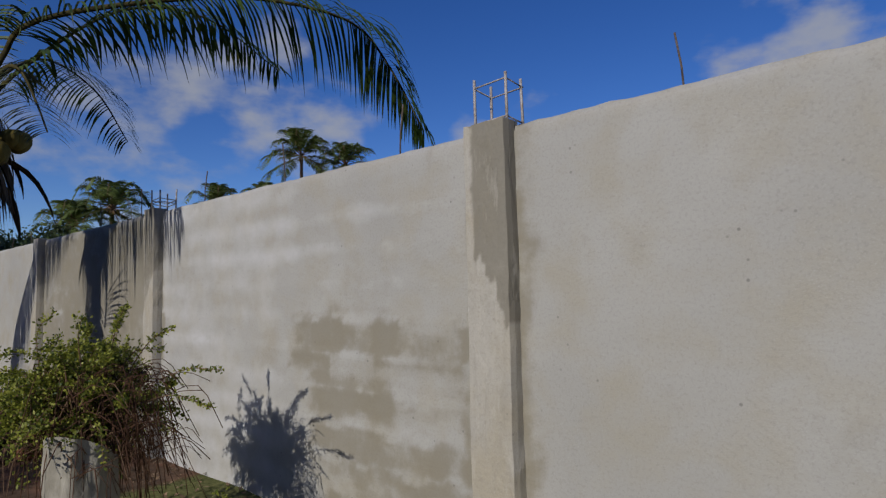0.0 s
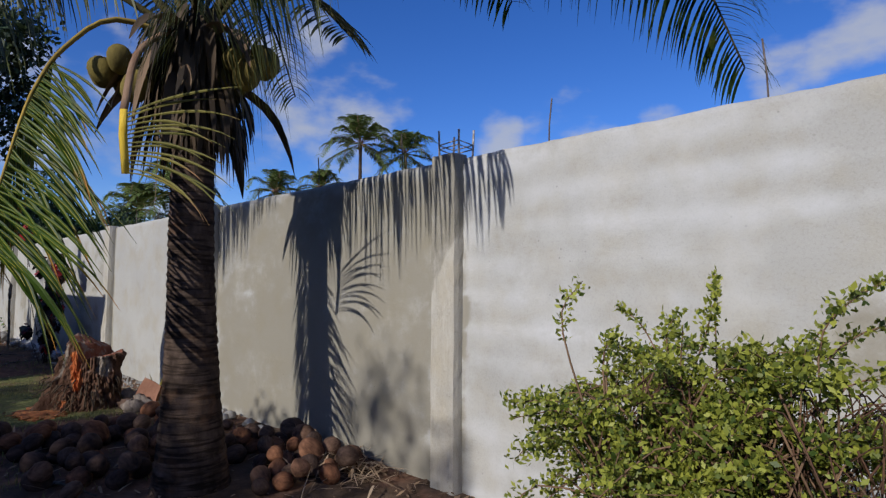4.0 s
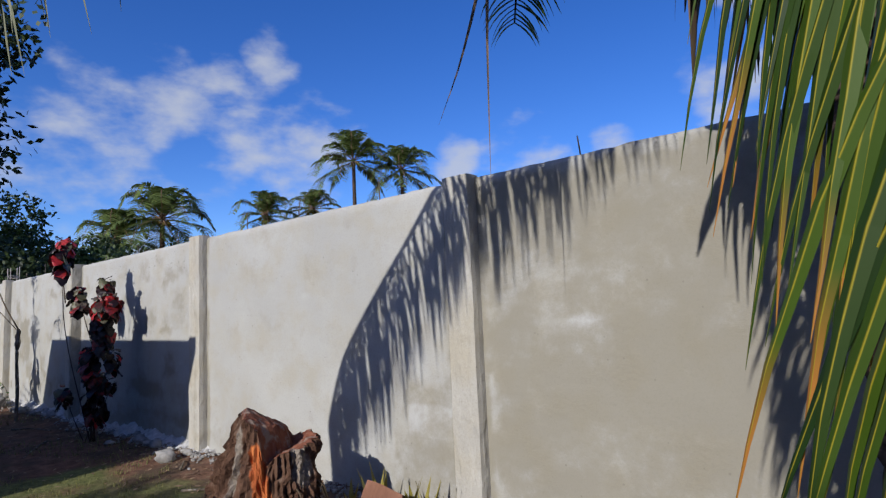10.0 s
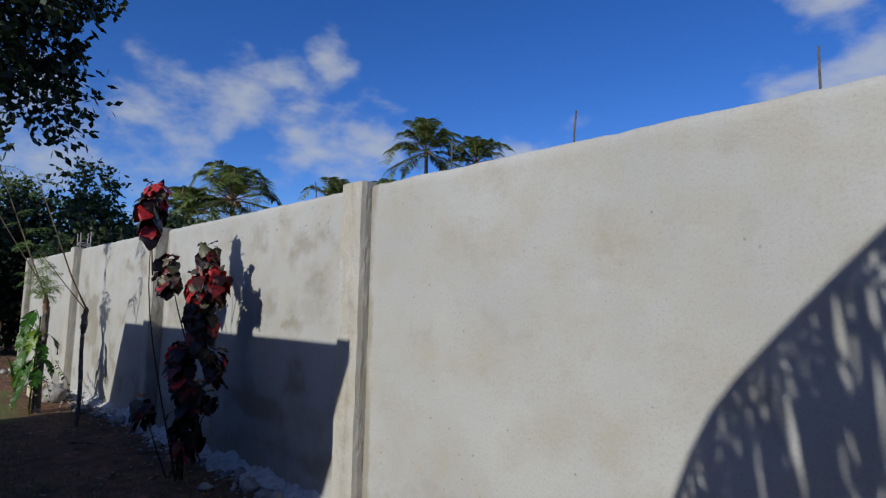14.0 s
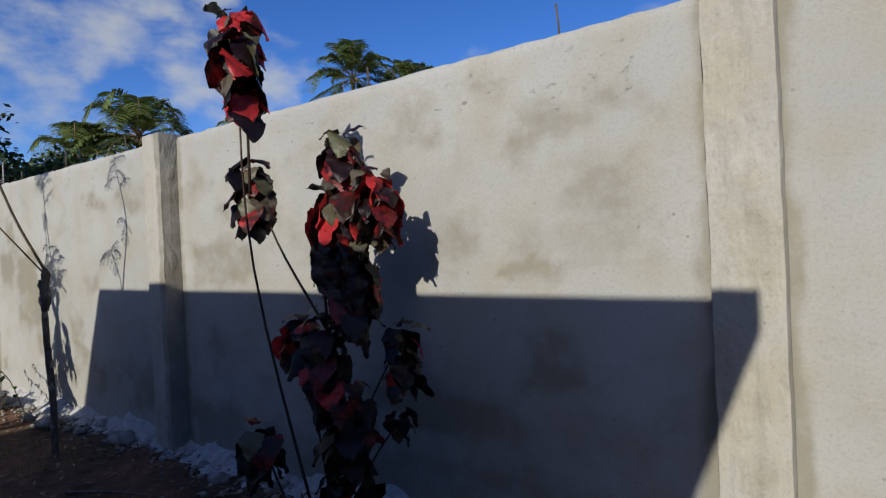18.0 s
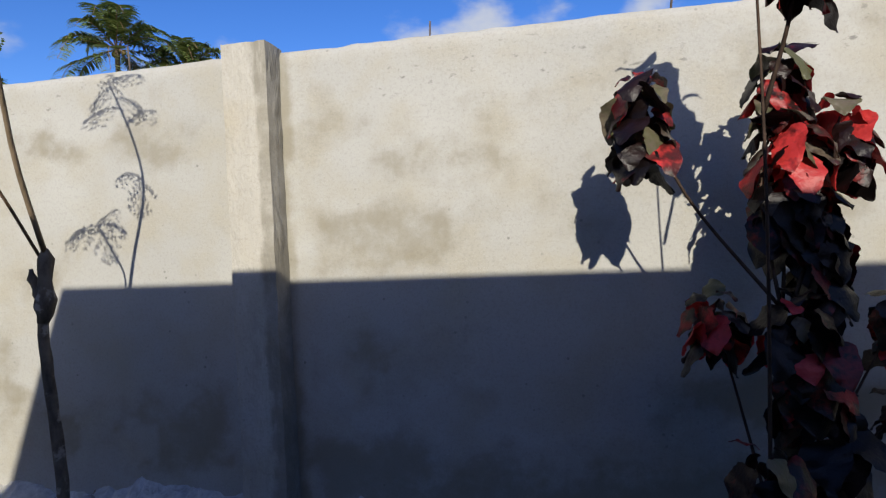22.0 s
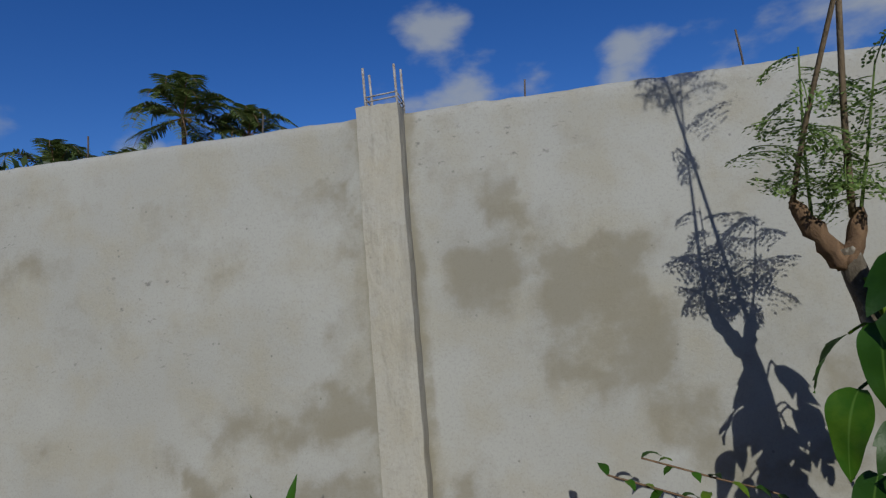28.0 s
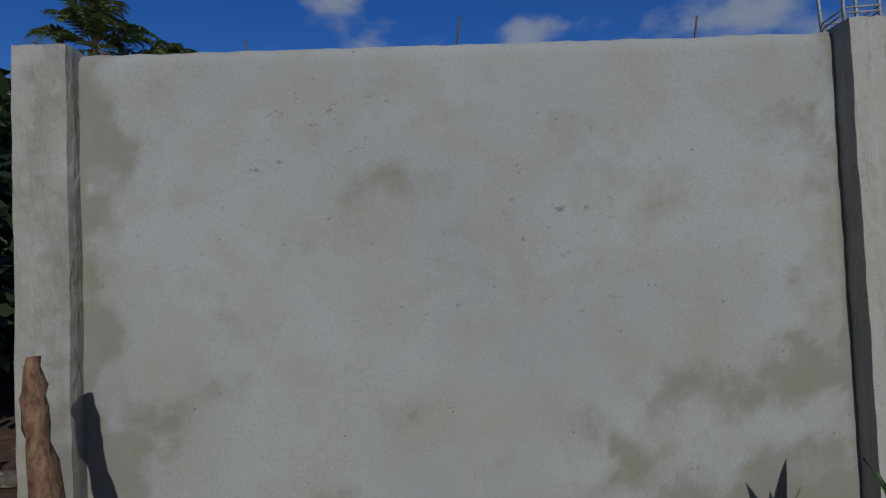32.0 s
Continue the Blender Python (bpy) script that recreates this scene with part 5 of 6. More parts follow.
# ---- fallen coconuts round the palm ----
rnd = random.Random(31)
NUTS = [mesh_of("coconut", *nut_geo(0.084 + 0.010 * (k % 3), 400 + k, 1.12 + 0.05 * (k % 4), 0.05)[:2], M_HUSK, True) for k in range(6)]
placed = []
tries = 0
while len(placed) < 112 and tries < 9000:
    tries += 1
    t = rnd.random()
    if t < 0.55:
        x, y = rnd.uniform(-8.7, -7.0), rnd.uniform(-1.95, -0.5)
    elif t < 0.8:
        x, y = rnd.uniform(-7.2, -6.1), rnd.uniform(-0.8, -0.22)
    else:
        x, y = rnd.uniform(-6.7, -6.1), rnd.uniform(-1.0, -0.5)
    if (x + 6.72) ** 2 + (y + 1.2) ** 2 < 0.16:
        continue
    z = ground_z(x, y) + 0.055
    near = [q for q in placed if (q[0] - x) ** 2 + (q[1] - y) ** 2 < 0.0185]
    if near:
        if len(near) > 3 or min((q[0] - x) ** 2 + (q[1] - y) ** 2 for q in near) < 0.0055 or max(q[2] for q in near) > 0.02 or t > 0.7:
            continue
        z = max(q[2] for q in near) + 0.08
    placed.append((x, y, z))
    ob = new("coconut", NUTS[len(placed) % 6])
    ob.matrix_world = Matrix.LocRotScale((x, y, z), Euler((rnd.uniform(0.9, 2.2), rnd.uniform(-.5, .5), rnd.uniform(0, 6.2))), Vector((1, 1, 1)) * rnd.uniform(0.58, 0.92))
    tagged(ob, "old grey-brown fallen coconut lying in the heap", "coconut", "coconuts round the palm")

# ---- the stump and what lies beside it ----
def build_stump():
    """A stump sawn in two steps: a tall wedge over a flaring flank of roots, and a lower flat block beside it."""
    cx, cy = -10.02, -0.93
    z0 = ground_z(cx, cy)
    T = thing("tree_stump", (cx, cy, z0), "broad sawn tree stump with orange-red raw wood and rough bark", "tree stump")
    seg, rows = 130, 44
    U, B = Vector((0.6, 0.8, 0)), Vector((-0.8, 0.6, 0))

    def top_z(x, y):
        u = (x - cx) * U.x + (y - cy) * U.y
        b = (x - cx) * B.x + (y - cy) * B.y
        edge = 0.14 - 0.55 * max(0.0, -b) + 0.03 * nz(b * 12, 3)
        up = min(1.0, max(0.0, (edge - u) / 0.05))
        up = up * up * (3 - 2 * up)
        wedge = 0.69 - 0.58 * max(0.0, u + 0.12) - 0.6 * max(0.0, -0.12 - u) - 0.18 * abs(b + 0.06)
        flat = 0.475 - 0.03 * u + 0.10 * b - 0.05 * math.exp(-((u - edge) / 0.05) ** 2)
        return flat + max(0.0, wedge - flat) * up + 0.016 * nz(x * 9, y * 9, 2) + 0.010 * nz(x * 31, y * 31)

    def radius(a, q):
        left = max(0.0, -math.cos(a + 0.25))
        ca, sa = math.cos(a), math.sin(a)
        r = 0.27 - 0.12 * left + (1 - q) ** (1.3 - 0.4 * left) * (0.03 + 0.32 * left ** 0.7 + 0.07 * max(0.0, -sa) + 0.04 * max(0.0, math.cos(3 * a + 1)))
        knob = 0.045 * math.exp(-((a - 0.2) / 0.35) ** 2) * math.exp(-((q - 0.92) / 0.1) ** 2)
        k = 1.0 + 0.9 * left
        return r * (1 + k * (0.10 * fbm(ca * 1.6 + 3, sa * 1.6, q * 1.4) + 0.09 * nz(ca * 5, sa * 5, q * 4) + 0.10 * nz(ca * 15, sa * 15, q * 7) + 0.07 * nz(ca * 37, sa * 37, q * 22) + 0.07 * nz(ca * 24, sa * 24, q * 2.5))) + knob

    vs, fs, raw, grey = [], [], [], []
    for j in range(rows + 1):
        s = j / rows
        for k in range(seg):
            a = 2 * math.pi * k / seg
            way = U * math.cos(a) + B * math.sin(a)
            rim_at = Vector((cx, cy, 0)) + way * radius(a, 1.0)
            crest = top_z(rim_at.x, rim_at.y)
            p = Vector((cx, cy, z0 - 0.1 + (crest - z0 + 0.1) * s)) + way * radius(a, s)
            vs.append(p)
            strip = math.exp(-((a - 4.62 + 0.5 * (p.z - 0.3)) / 0.22) ** 2)
            raw.append(0.8 * strip * min(1.0, max(0.0, (p.z - 0.05) / 0.12)) * min(1.0, max(0.0, (0.6 - p.z) / 0.12)) + 0.5 * math.exp(-((a - 4.4) / 0.5) ** 2) * math.exp(-(p.z / 0.1) ** 2))
            grey.append(0.75 * (math.exp(-((a - 5.5) / 0.4) ** 2) + 0.8 * math.exp(-((a - 4.1) / 0.2) ** 2)) * min(1, max(0, (p.z - 0.14) / 0.15)))
    for j in range(rows):
        for k in range(seg):
            q = (k + 1) % seg
            fs.append((j * seg + k, j * seg + q, (j + 1) * seg + q, (j + 1) * seg + k))
    side = part("side", (vs, fs), M_STUMP, T)
    set_damp(side, raw, "raw")
    set_damp(side, grey, "grey")
    rim = [Vector(v) for v in vs[rows * seg:]]
    c = Vector((cx, cy, 0.0))
    tv, tf = [v + UP * 0.001 for v in rim], []
    rings = 22
    for m in range(1, rings):
        f = 1 - m / rings
        for v in rim:
            p = c + (v - c) * f
            tv.append(Vector((p.x, p.y, top_z(p.x, p.y))))
    tv.append(Vector((cx, cy, top_z(cx, cy))))
    for m in range(rings - 1):
        for k in range(seg):
            q = (k + 1) % seg
            tf.append((m * seg + k, m * seg + q, (m + 1) * seg + q, (m + 1) * seg + k))
    for k in range(seg):
        tf.append(((rings - 1) * seg + k, (rings - 1) * seg + (k + 1) % seg, rings * seg))
    part("sawn_top", (tv, tf), M_STUMP_TOP, T, "reddish-brown sawn top in two steps")
    part("sawdust", lump((cx + 0.1, cy - 0.48, ground_z(cx, cy - 0.5)), 0.36, 0.22, 0.022, 8, 0.6, 28, 8, 5.0), M_STUMP_CUT, T, "orange sawdust spilled on the ground")
    r2 = random.Random(6)
    geos = [tube(curve([(cx - 0.42 + 0.1 * k, cy - 0.25 + r2.uniform(-.2, .1), z0), (cx - 0.44 + 0.1 * k, cy - 0.27, z0 + 0.1), (cx - 0.46 + 0.1 * k + r2.uniform(-.05, .05), cy - 0.3, z0 + r2.uniform(0.1, 0.22))], 5), 0.004, 4) for k in range(9)]
    part("root_shoots", join(*geos), M_TWIG, T)
    # dark fibrous roots round the foot
    geos = []
    for k in range(70):
        a = r2.uniform(2.6, 6.2)
        o = U * math.cos(a) + B * math.sin(a)
        p = Vector((cx, cy, r2.uniform(0.0, 0.25))) + o * (radius(a, 0.3) - 0.02)
        geos.append(tube([p, p + o * 0.05 - UP * 0.03, p + o * r2.uniform(0.06, 0.12) - UP * r2.uniform(0.06, 0.16)], [0.008, 0.006, 0.002], 4))
    part("root_fibre", join(*geos), M_DEAD_DARK, T, "dark matted root fibres")


build_stump()


def stone(x, y, r, seed, mat=None, label="rough pale lump of rubble", flat=0.7, group="rubble along the wall"):
    z = ground_z(x, y)
    ob = part("stone", lump((x, y, z + r * flat * 0.55), r, r * 0.85, r * flat, seed, 0.55, 12, 8, 1.9), mat or M_STONE)
    tagged(ob, label, "stone", group)


rnd = random.Random(9)
for k in range(12):
    stone(-9.75 + rnd.uniform(-.35, .45), -0.42 + rnd.uniform(-.3, .3), rnd.uniform(0.06, 0.13), k, M_COBBLE if k % 3 else M_HUSK, "rounded stone heaped beside the stump", 0.75, "stones by the stump")
sh_v, sh_f = box(-0.15, 0.15, -0.022, 0.022, -0.14, 0.17)
shard_bm = bmesh.new()
sh_bv = [shard_bm.verts.new((x * (0.62 if z > 0 and x > 0 else 1.0), y, z * (0.8 if x > 0 else 1.0))) for x, y, z in sh_v]
for f in sh_f:
    shard_bm.faces.new([sh_bv[i] for i in f])
bmesh.ops.subdivide_edges(shard_bm, edges=shard_bm.edges[:], cuts=4, use_grid_fill=True)
for v in shard_bm.verts:
    v.co += Vector((0.012 * fbm(v.co.x * 9, v.co.z * 9, 1), 0.006 * nz(v.co.x * 11, v.co.z * 11), 0.012 * fbm(v.co.x * 9, v.co.z * 9, 6)))
shard_me = bpy.data.meshes.new("clay_slab")
shard_bm.to_mesh(shard_me)
shard_bm.free()
shard_me.materials.append(M_CLAY)
shard = new("clay_slab", shard_me)
shard.matrix_world = pose(-9.46, -0.52, 0.02, -24, 14, 28)
tagged(shard, "broken red-brown clay slab standing on edge", "clay slab")
for k in range(10):
    x, y = -9.9 + 0.1 * k * 0.8 + rnd.uniform(-.05, .05), -0.28 + rnd.uniform(-.15, .1)
    z = ground_z(x, y)
    pl = thing("spiky_plant", (x, y, z), "small upright plant with yellow-edged sword leaves", "plant", "spiky plants by the stump")
    for q in range(4):
        a = rnd.uniform(0, 6.28)
        part("leaf", blade((x, y, z), (0.3 * math.cos(a), 0.3 * math.sin(a), 1), rnd.uniform(0.16, 0.34), 0.035, 0.03, k * 9 + q, 0.35, 5), M_SANS, pl)
# rubble strip at the foot of the wall
for k in range(70):
    x = rnd.uniform(-23.2, -12.2)
    stone(x, -0.07 - abs(rnd.gauss(0, 0.16)), rnd.uniform(0.025, 0.075) * (1.5 if rnd.random() < 0.1 else 1), 40 + k, flat=rnd.uniform(0.45, 0.8))
stone(-18.98, -0.38, 0.16, 900, M_STONE, "large white broken lump of mortar", 0.95)
stone(-20.9, -0.35, 0.2, 901, M_STONE, "large grey broken lump of mortar", 0.6)
gv, gf = [], []
for k in range(1500):
    x = rnd.uniform(-23.4, -9.4)
    y = -0.02 - abs(rnd.gauss(0, 0.14))
    r = rnd.uniform(0.008, 0.026)
    g = lump((x, y, ground_z(x, y) + r * 0.4), r, r, r * 0.7, k, 0.3, 5, 3)
    o = len(gv)
    gv += g[0]
    gf += [tuple(i + o for i in f) for f in g[1]]
tagged(part("gravel", (gv, gf), M_STONE), "loose pale mortar crumbs at the wall's foot", "gravel", kind="stuff")
for k in range(16):
    x = rnd.uniform(-9.0, -7.0)
    stone(x, -0.1 - abs(rnd.gauss(0, 0.14)), rnd.uniform(0.03, 0.09), 300 + k)
sv, sf = [], []
for k in range(420):
    x, y = (rnd.gauss(-6.35, 0.3), -0.12 - abs(rnd.gauss(0, 0.2))) if k < 260 else (rnd.uniform(-9.0, -5.9), rnd.uniform(-1.9, -0.2))
    p = Vector((x, y, ground_z(x, y) + rnd.uniform(0.005, 0.10 if k < 260 else 0.03)))
    d = Vector((rnd.uniform(-1, 1), rnd.uniform(-1, 1), rnd.uniform(-.25, .35))).normalized()
    g = ribbon([p, p + d * 0.06, p + d * 0.12 - UP * 0.008, p + d * rnd.uniform(0.14, 0.26) - UP * 0.02], rnd.uniform(0.006, 0.022), d.cross(UP).normalized())
    o = len(sv)
    sv += g[0]
    sf += [tuple(i + o for i in f) for f in g[1]]
tagged(part("husk_straw", (sv, sf), M_STRAW), "dry tan husk fibres and leaf strips among the coconuts", "straw", kind="stuff")
# spilled mortar along the wall's foot, uneven and broken
mv, mf = [], []
m_nx, m_ny = 340, 9
for i in range(m_nx + 1):
    x = -19.6 + 8.6 * i / m_nx
    wide = max(0.02, 0.26 + 0.20 * fbm(x * 0.9, 3.0) - (0.22 if x > -12.4 else 0.0) - 0.2 * max(0.0, x + 12.2))
    for j in range(m_ny + 1):
        f = j / m_ny
        y = 0.01 - wide * f
        h = (0.10 + 0.09 * fbm(x * 2.2, 8.0)) * (1 - f) ** 1.4 + 0.035 * fbm(x * 7, y * 7, 2) * (1 - f * 0.6) + 0.02 * nz(x * 23, y * 23)
        mv.append((x, y, ground_z(x, y) - 0.02 + max(0.0, h) * min(1.0, wide / 0.15)))
for i in range(m_nx):
    for j in range(m_ny):
        a = i * (m_ny + 1) + j
        mf.append((a, a + 1, a + m_ny + 2, a + m_ny + 1))
tagged(part("mortar_spill", (mv, mf), M_MORTAR), "pale lumpy mortar spilled along the wall's foot", "mortar", kind="stuff")
for k, (x, y, a, ln) in enumerate(((-11.55, -0.75, 0.5, 0.5), (-12.1, -0.5, 2.6, 0.35), (-14.9, -0.75, -0.5, 0.9), (-16.2, -0.8, 0.4, 0.7), (-10.9, -0.35, 0.15, 0.45), (-8.4, -1.6, 2.7, 0.8), (-7.6, -1.9, 0.3, 0.7))):
    d = Vector((math.cos(a), math.sin(a), 0)) * ln
    z = ground_z(x, y) + 0.012
    st = part("stick", tube(curve([(x, y, z), (x + d.x * 0.5 + 0.02, y + d.y * 0.5, z + 0.02), (x + d.x, y + d.y, z)], 8), [0.012 - 0.001 * q for q in range(9)], 6, 1, 0.15, random.Random(k)), M_BARK)
    tagged(st, "dry grey-brown stick lying on the soil", "stick", "sticks on the ground")
blk = part("planter_block", lump((-19.62, -0.42, -0.02), 0.27, 0.22, 0.16, 12, 0.12, 36, 24, 2.6), M_PLANTER)
for v in blk.data.vertices:  # squared off by flattening
    v.co.x = -19.62 + max(-0.17, min(0.17, v.co.x + 19.62))
    v.co.y = -0.42 + max(-0.14, min(0.14, v.co.y + 0.42))
    v.co.z = max(-0.14, min(0.06, v.co.z))
tagged(blk, "squat tan concrete block on the ground by a post", "concrete block")


# ---- red copperleaf ----
def build_copperleaf():
    rnd = random.Random(21)
    base = Vector((-14.3, -0.5, ground_z(-14.3, -0.5)))
    T = thing("copperleaf_shrub", base, "tall copperleaf shrub with dark red and bronze drooping leaves", "shrub")
    hub = Vector((-14.26, -0.48, 0.85))
    part("stem", tube(curve([base - UP * 0.05, base.lerp(hub, 0.5) + Vector((0.03, 0, 0)), hub], 10), 0.011, 7), M_RED_STEM, T)
    # centre, half sizes, leaves, leaf length
    clusters = [((-14.42, -0.77, 2.06), (0.10, 0.10, 0.15), 28, 0.18), ((-14.32, -0.82, 1.93), (0.085, 0.085, 0.17), 24, 0.16), ((-14.70, -0.52, 1.51), (0.11, 0.11, 0.15), 24, 0.16),
                ((-14.22, -0.38, 1.60), (0.11, 0.10, 0.13), 26, 0.16), ((-14.04, -0.38, 1.42), (0.10, 0.10, 0.13), 24, 0.16), ((-14.22, -0.43, 1.30), (0.17, 0.13, 0.20), 44, 0.18), ((-14.14, -0.43, 1.05), (0.12, 0.11, 0.2), 30, 0.16),
                ((-14.48, -0.46, 0.82), (0.12, 0.10, 0.10), 20, 0.15), ((-13.9, -0.42, 0.78), (0.09, 0.09, 0.13), 18, 0.14), ((-14.24, -0.55, 0.76), (0.13, 0.12, 0.16), 28, 0.16), ((-14.42, -0.74, 0.40), (0.12, 0.10, 0.1), 14, 0.15),
                ((-14.18, -0.48, 0.48), (0.18, 0.13, 0.15), 30, 0.17), ((-14.15, -0.5, 0.2), (0.2, 0.15, 0.12), 18, 0.15), ((-13.92, -0.42, 0.5), (0.06, 0.06, 0.07), 8, 0.11)]
    for i, (c, r, n, L) in enumerate(clusters):
        c = Vector(c)
        foot = base + Vector((rnd.uniform(-.06, .06), rnd.uniform(-.05, .05), -0.05))
        if i in (2, 3, 4, 5, 6):
            foot = hub + Vector((rnd.uniform(-.02, .02), 0, rnd.uniform(-.1, .1)))
        elif i == 1:
            foot = Vector((-14.40, -0.75, 1.5))
        mid = foot.lerp(c, 0.55) + Vector((rnd.uniform(-.08, .08), rnd.uniform(-.04, .04), 0.06))
        if i == 0:
            mid = Vector((-14.40, -0.75, 1.2))
        part("stem", tube(curve([foot, mid, c + UP * r[2] * 0.9], 10), [0.007 - 0.0004 * q for q in range(11)], 6), M_RED_STEM, T)
        n = int(n * 1.35)
        for k in range(n):
            h = -1 + 2 * (k + 0.5) / n
            a = 2.4 * k + rnd.uniform(-.3, .3)
            wide = math.sqrt(max(0.05, 1 - h * h)) * 0.8 + 0.1
            o = Vector((math.cos(a), math.sin(a), 0))
            p = c + Vector((o.x * r[0] * wide * 0.55, o.y * r[1] * wide * 0.55, r[2] * h + 0.05))
            way = o * (0.55 if h < 0.75 else 0.8) + UP * (-0.6 if h < 0.75 else 0.3) + rand_dir(rnd) * 0.42
            l = L * rnd.uniform(0.5, 1.0) * (0.72 if h > 0.8 else 1)
            mesh, rim = crinkled_leaf(p, way, l, l * rnd.uniform(0.80, 1.0), rnd.uniform(0.3, 1.8), i * 50 + k, rnd.uniform(-0.35, 0.05), rnd.uniform(-.75, .75))
            # upper, sunlit leaves mostly take the bright colours, the others the dark ones
            set_damp(part("leaf", mesh, M_RED_BRIGHT if i in (0, 1, 2, 3, 7) and h > -0.7 or c.z > 1.2 and h > 0.2 or rnd.random() < 0.14 else M_RED, T), rim, "rim")


build_copperleaf()


# ---- feathery moringa leaves ----
def feather(base, way, length, droop, seed, fine=0.023):
    rnd = random.Random(seed)
    p, d = Vector(base), Vector(way).normalized()
    vs, fs, path = [], [], [p.copy()]
    n = 7
    for i in range(n):
        p = p + d * length / n
        path.append(p.copy())
        d = (d + Vector((0, 0, -droop / n))).normalized()
        side = d.cross(UP)
        side = side.normalized() if side.length > 0.05 else Vector((1, 0, 0))
        pl = length * 0.30 * math.sin(math.pi * (0.22 + 0.72 * (i + 1) / n)) + 0.012
        for sg in (-1, 1):
            dd = (side * sg + d * 0.6 - UP * 0.35 + rand_dir(rnd) * 0.35).normalized()
            m = max(2, int(pl / (fine * 0.95)))
            for j in range(m):
                q = p + dd * pl * (j + 0.6) / m - UP * 0.05 * ((j + 0.6) / m) ** 2 * pl / 0.1
                for s2 in (-1, 1):
                    sd = (d * s2 + dd * 0.4 + rand_dir(rnd) * 0.35).normalized()
                    g = small_leaf(q, sd, (UP + rand_dir(rnd) * 0.5).normalized(), fine * rnd.uniform(0.8, 1.2), fine * 0.72)
                    o = len(vs)
                    vs += g
                    fs.append((o, o + 1, o + 2, o + 3))
    st = tube(path, 0.0022, 4)
    return join(st, (vs, fs))


def build_moringa():
    rnd = random.Random(33)
    T = thing("moringa_tree", (-18.2, -0.72, ground_z(-18.2, -0.72)), "pollarded moringa tree with feathery green leaves on thin stems", "tree")
    part("trunk", tube(curve([(-18.12, -0.74, -0.2), (-18.16, -0.74, 0.4), (-18.2, -0.72, 0.85), (-18.26, -0.70, 1.18)], 16), [0.05 - 0.0008 * i for i in range(17)], 10, 1, 0.06, rnd), M_BARK, T)
    part("knob", tube(curve([(-18.26, -0.70, 1.12), (-18.33, -0.70, 1.22), (-18.40, -0.69, 1.36)], 8), [0.032, 0.036, 0.03, 0.034, 0.028, 0.032, 0.026, 0.022, 0.01], 11, 1, 0.3, rnd), M_TWIG, T, "tan callused stub")
    part("knob", tube(curve([(-18.26, -0.70, 1.12), (-18.23, -0.71, 1.21), (-18.21, -0.72, 1.31)], 8), [0.032, 0.036, 0.031, 0.034, 0.028, 0.03, 0.024, 0.018, 0.01], 11, 1, 0.3, rnd), M_TWIG, T)
    M1 = [(-18.40, -0.68, 1.33), (-18.38, -0.83, 1.6), (-18.32, -1.14, 2.1), (-18.26, -1.45, 2.6), (-18.2, -1.7, 2.98)]
    M2 = [(-18.23, -0.71, 1.28), (-18.27, -0.83, 1.6), (-18.31, -1.01, 2.1), (-18.35, -1.19, 2.6), (-18.38, -1.33, 3.0)]
    M3 = [(-18.21, -0.72, 1.29), (-18.17, -0.74, 1.5), (-18.13, -0.78, 1.78)]
    M4 = [(-18.35, -0.70, 1.28), (-18.36, -0.74, 1.5), (-18.36, -0.8, 1.85)]
    for ctrl, r in ((M1, 0.0095), (M2, 0.0115), (M3, 0.006), (M4, 0.006)):
        part("stem", tube(curve(ctrl, 14), [r * (1 - 0.55 * i / 14) for i in range(15)], 6), M_THIN_STEM if r > 0.008 else M_MORINGA, T)
    k = 0
    for ctrl, n, s0, s1 in ((M3, 15, 0.1, 1.0), (M4, 15, 0.1, 1.0), (M1, 7, 0.05, 0.25), (M2, 8, 0.05, 0.3), (M1, 10, 0.82, 1.0), (M2, 13, 0.78, 1.0), (M2, 3, 0.5, 0.65)):
        pts = curve(ctrl, 20)
        for j in range(n):
            k += 1
            u = (s0 + (s1 - s0) * (j + 0.5) / n) * 20
            i = min(int(u), 19)
            p = pts[i].lerp(pts[i + 1], u - i)
            a = 2.4 * k
            part("leaf", feather(p, (math.cos(a), math.sin(a), rnd.uniform(-0.2, 0.9)), rnd.uniform(0.11, 0.24), rnd.uniform(0.4, 1.6), k, 0.017), M_MORINGA, T)


build_moringa()


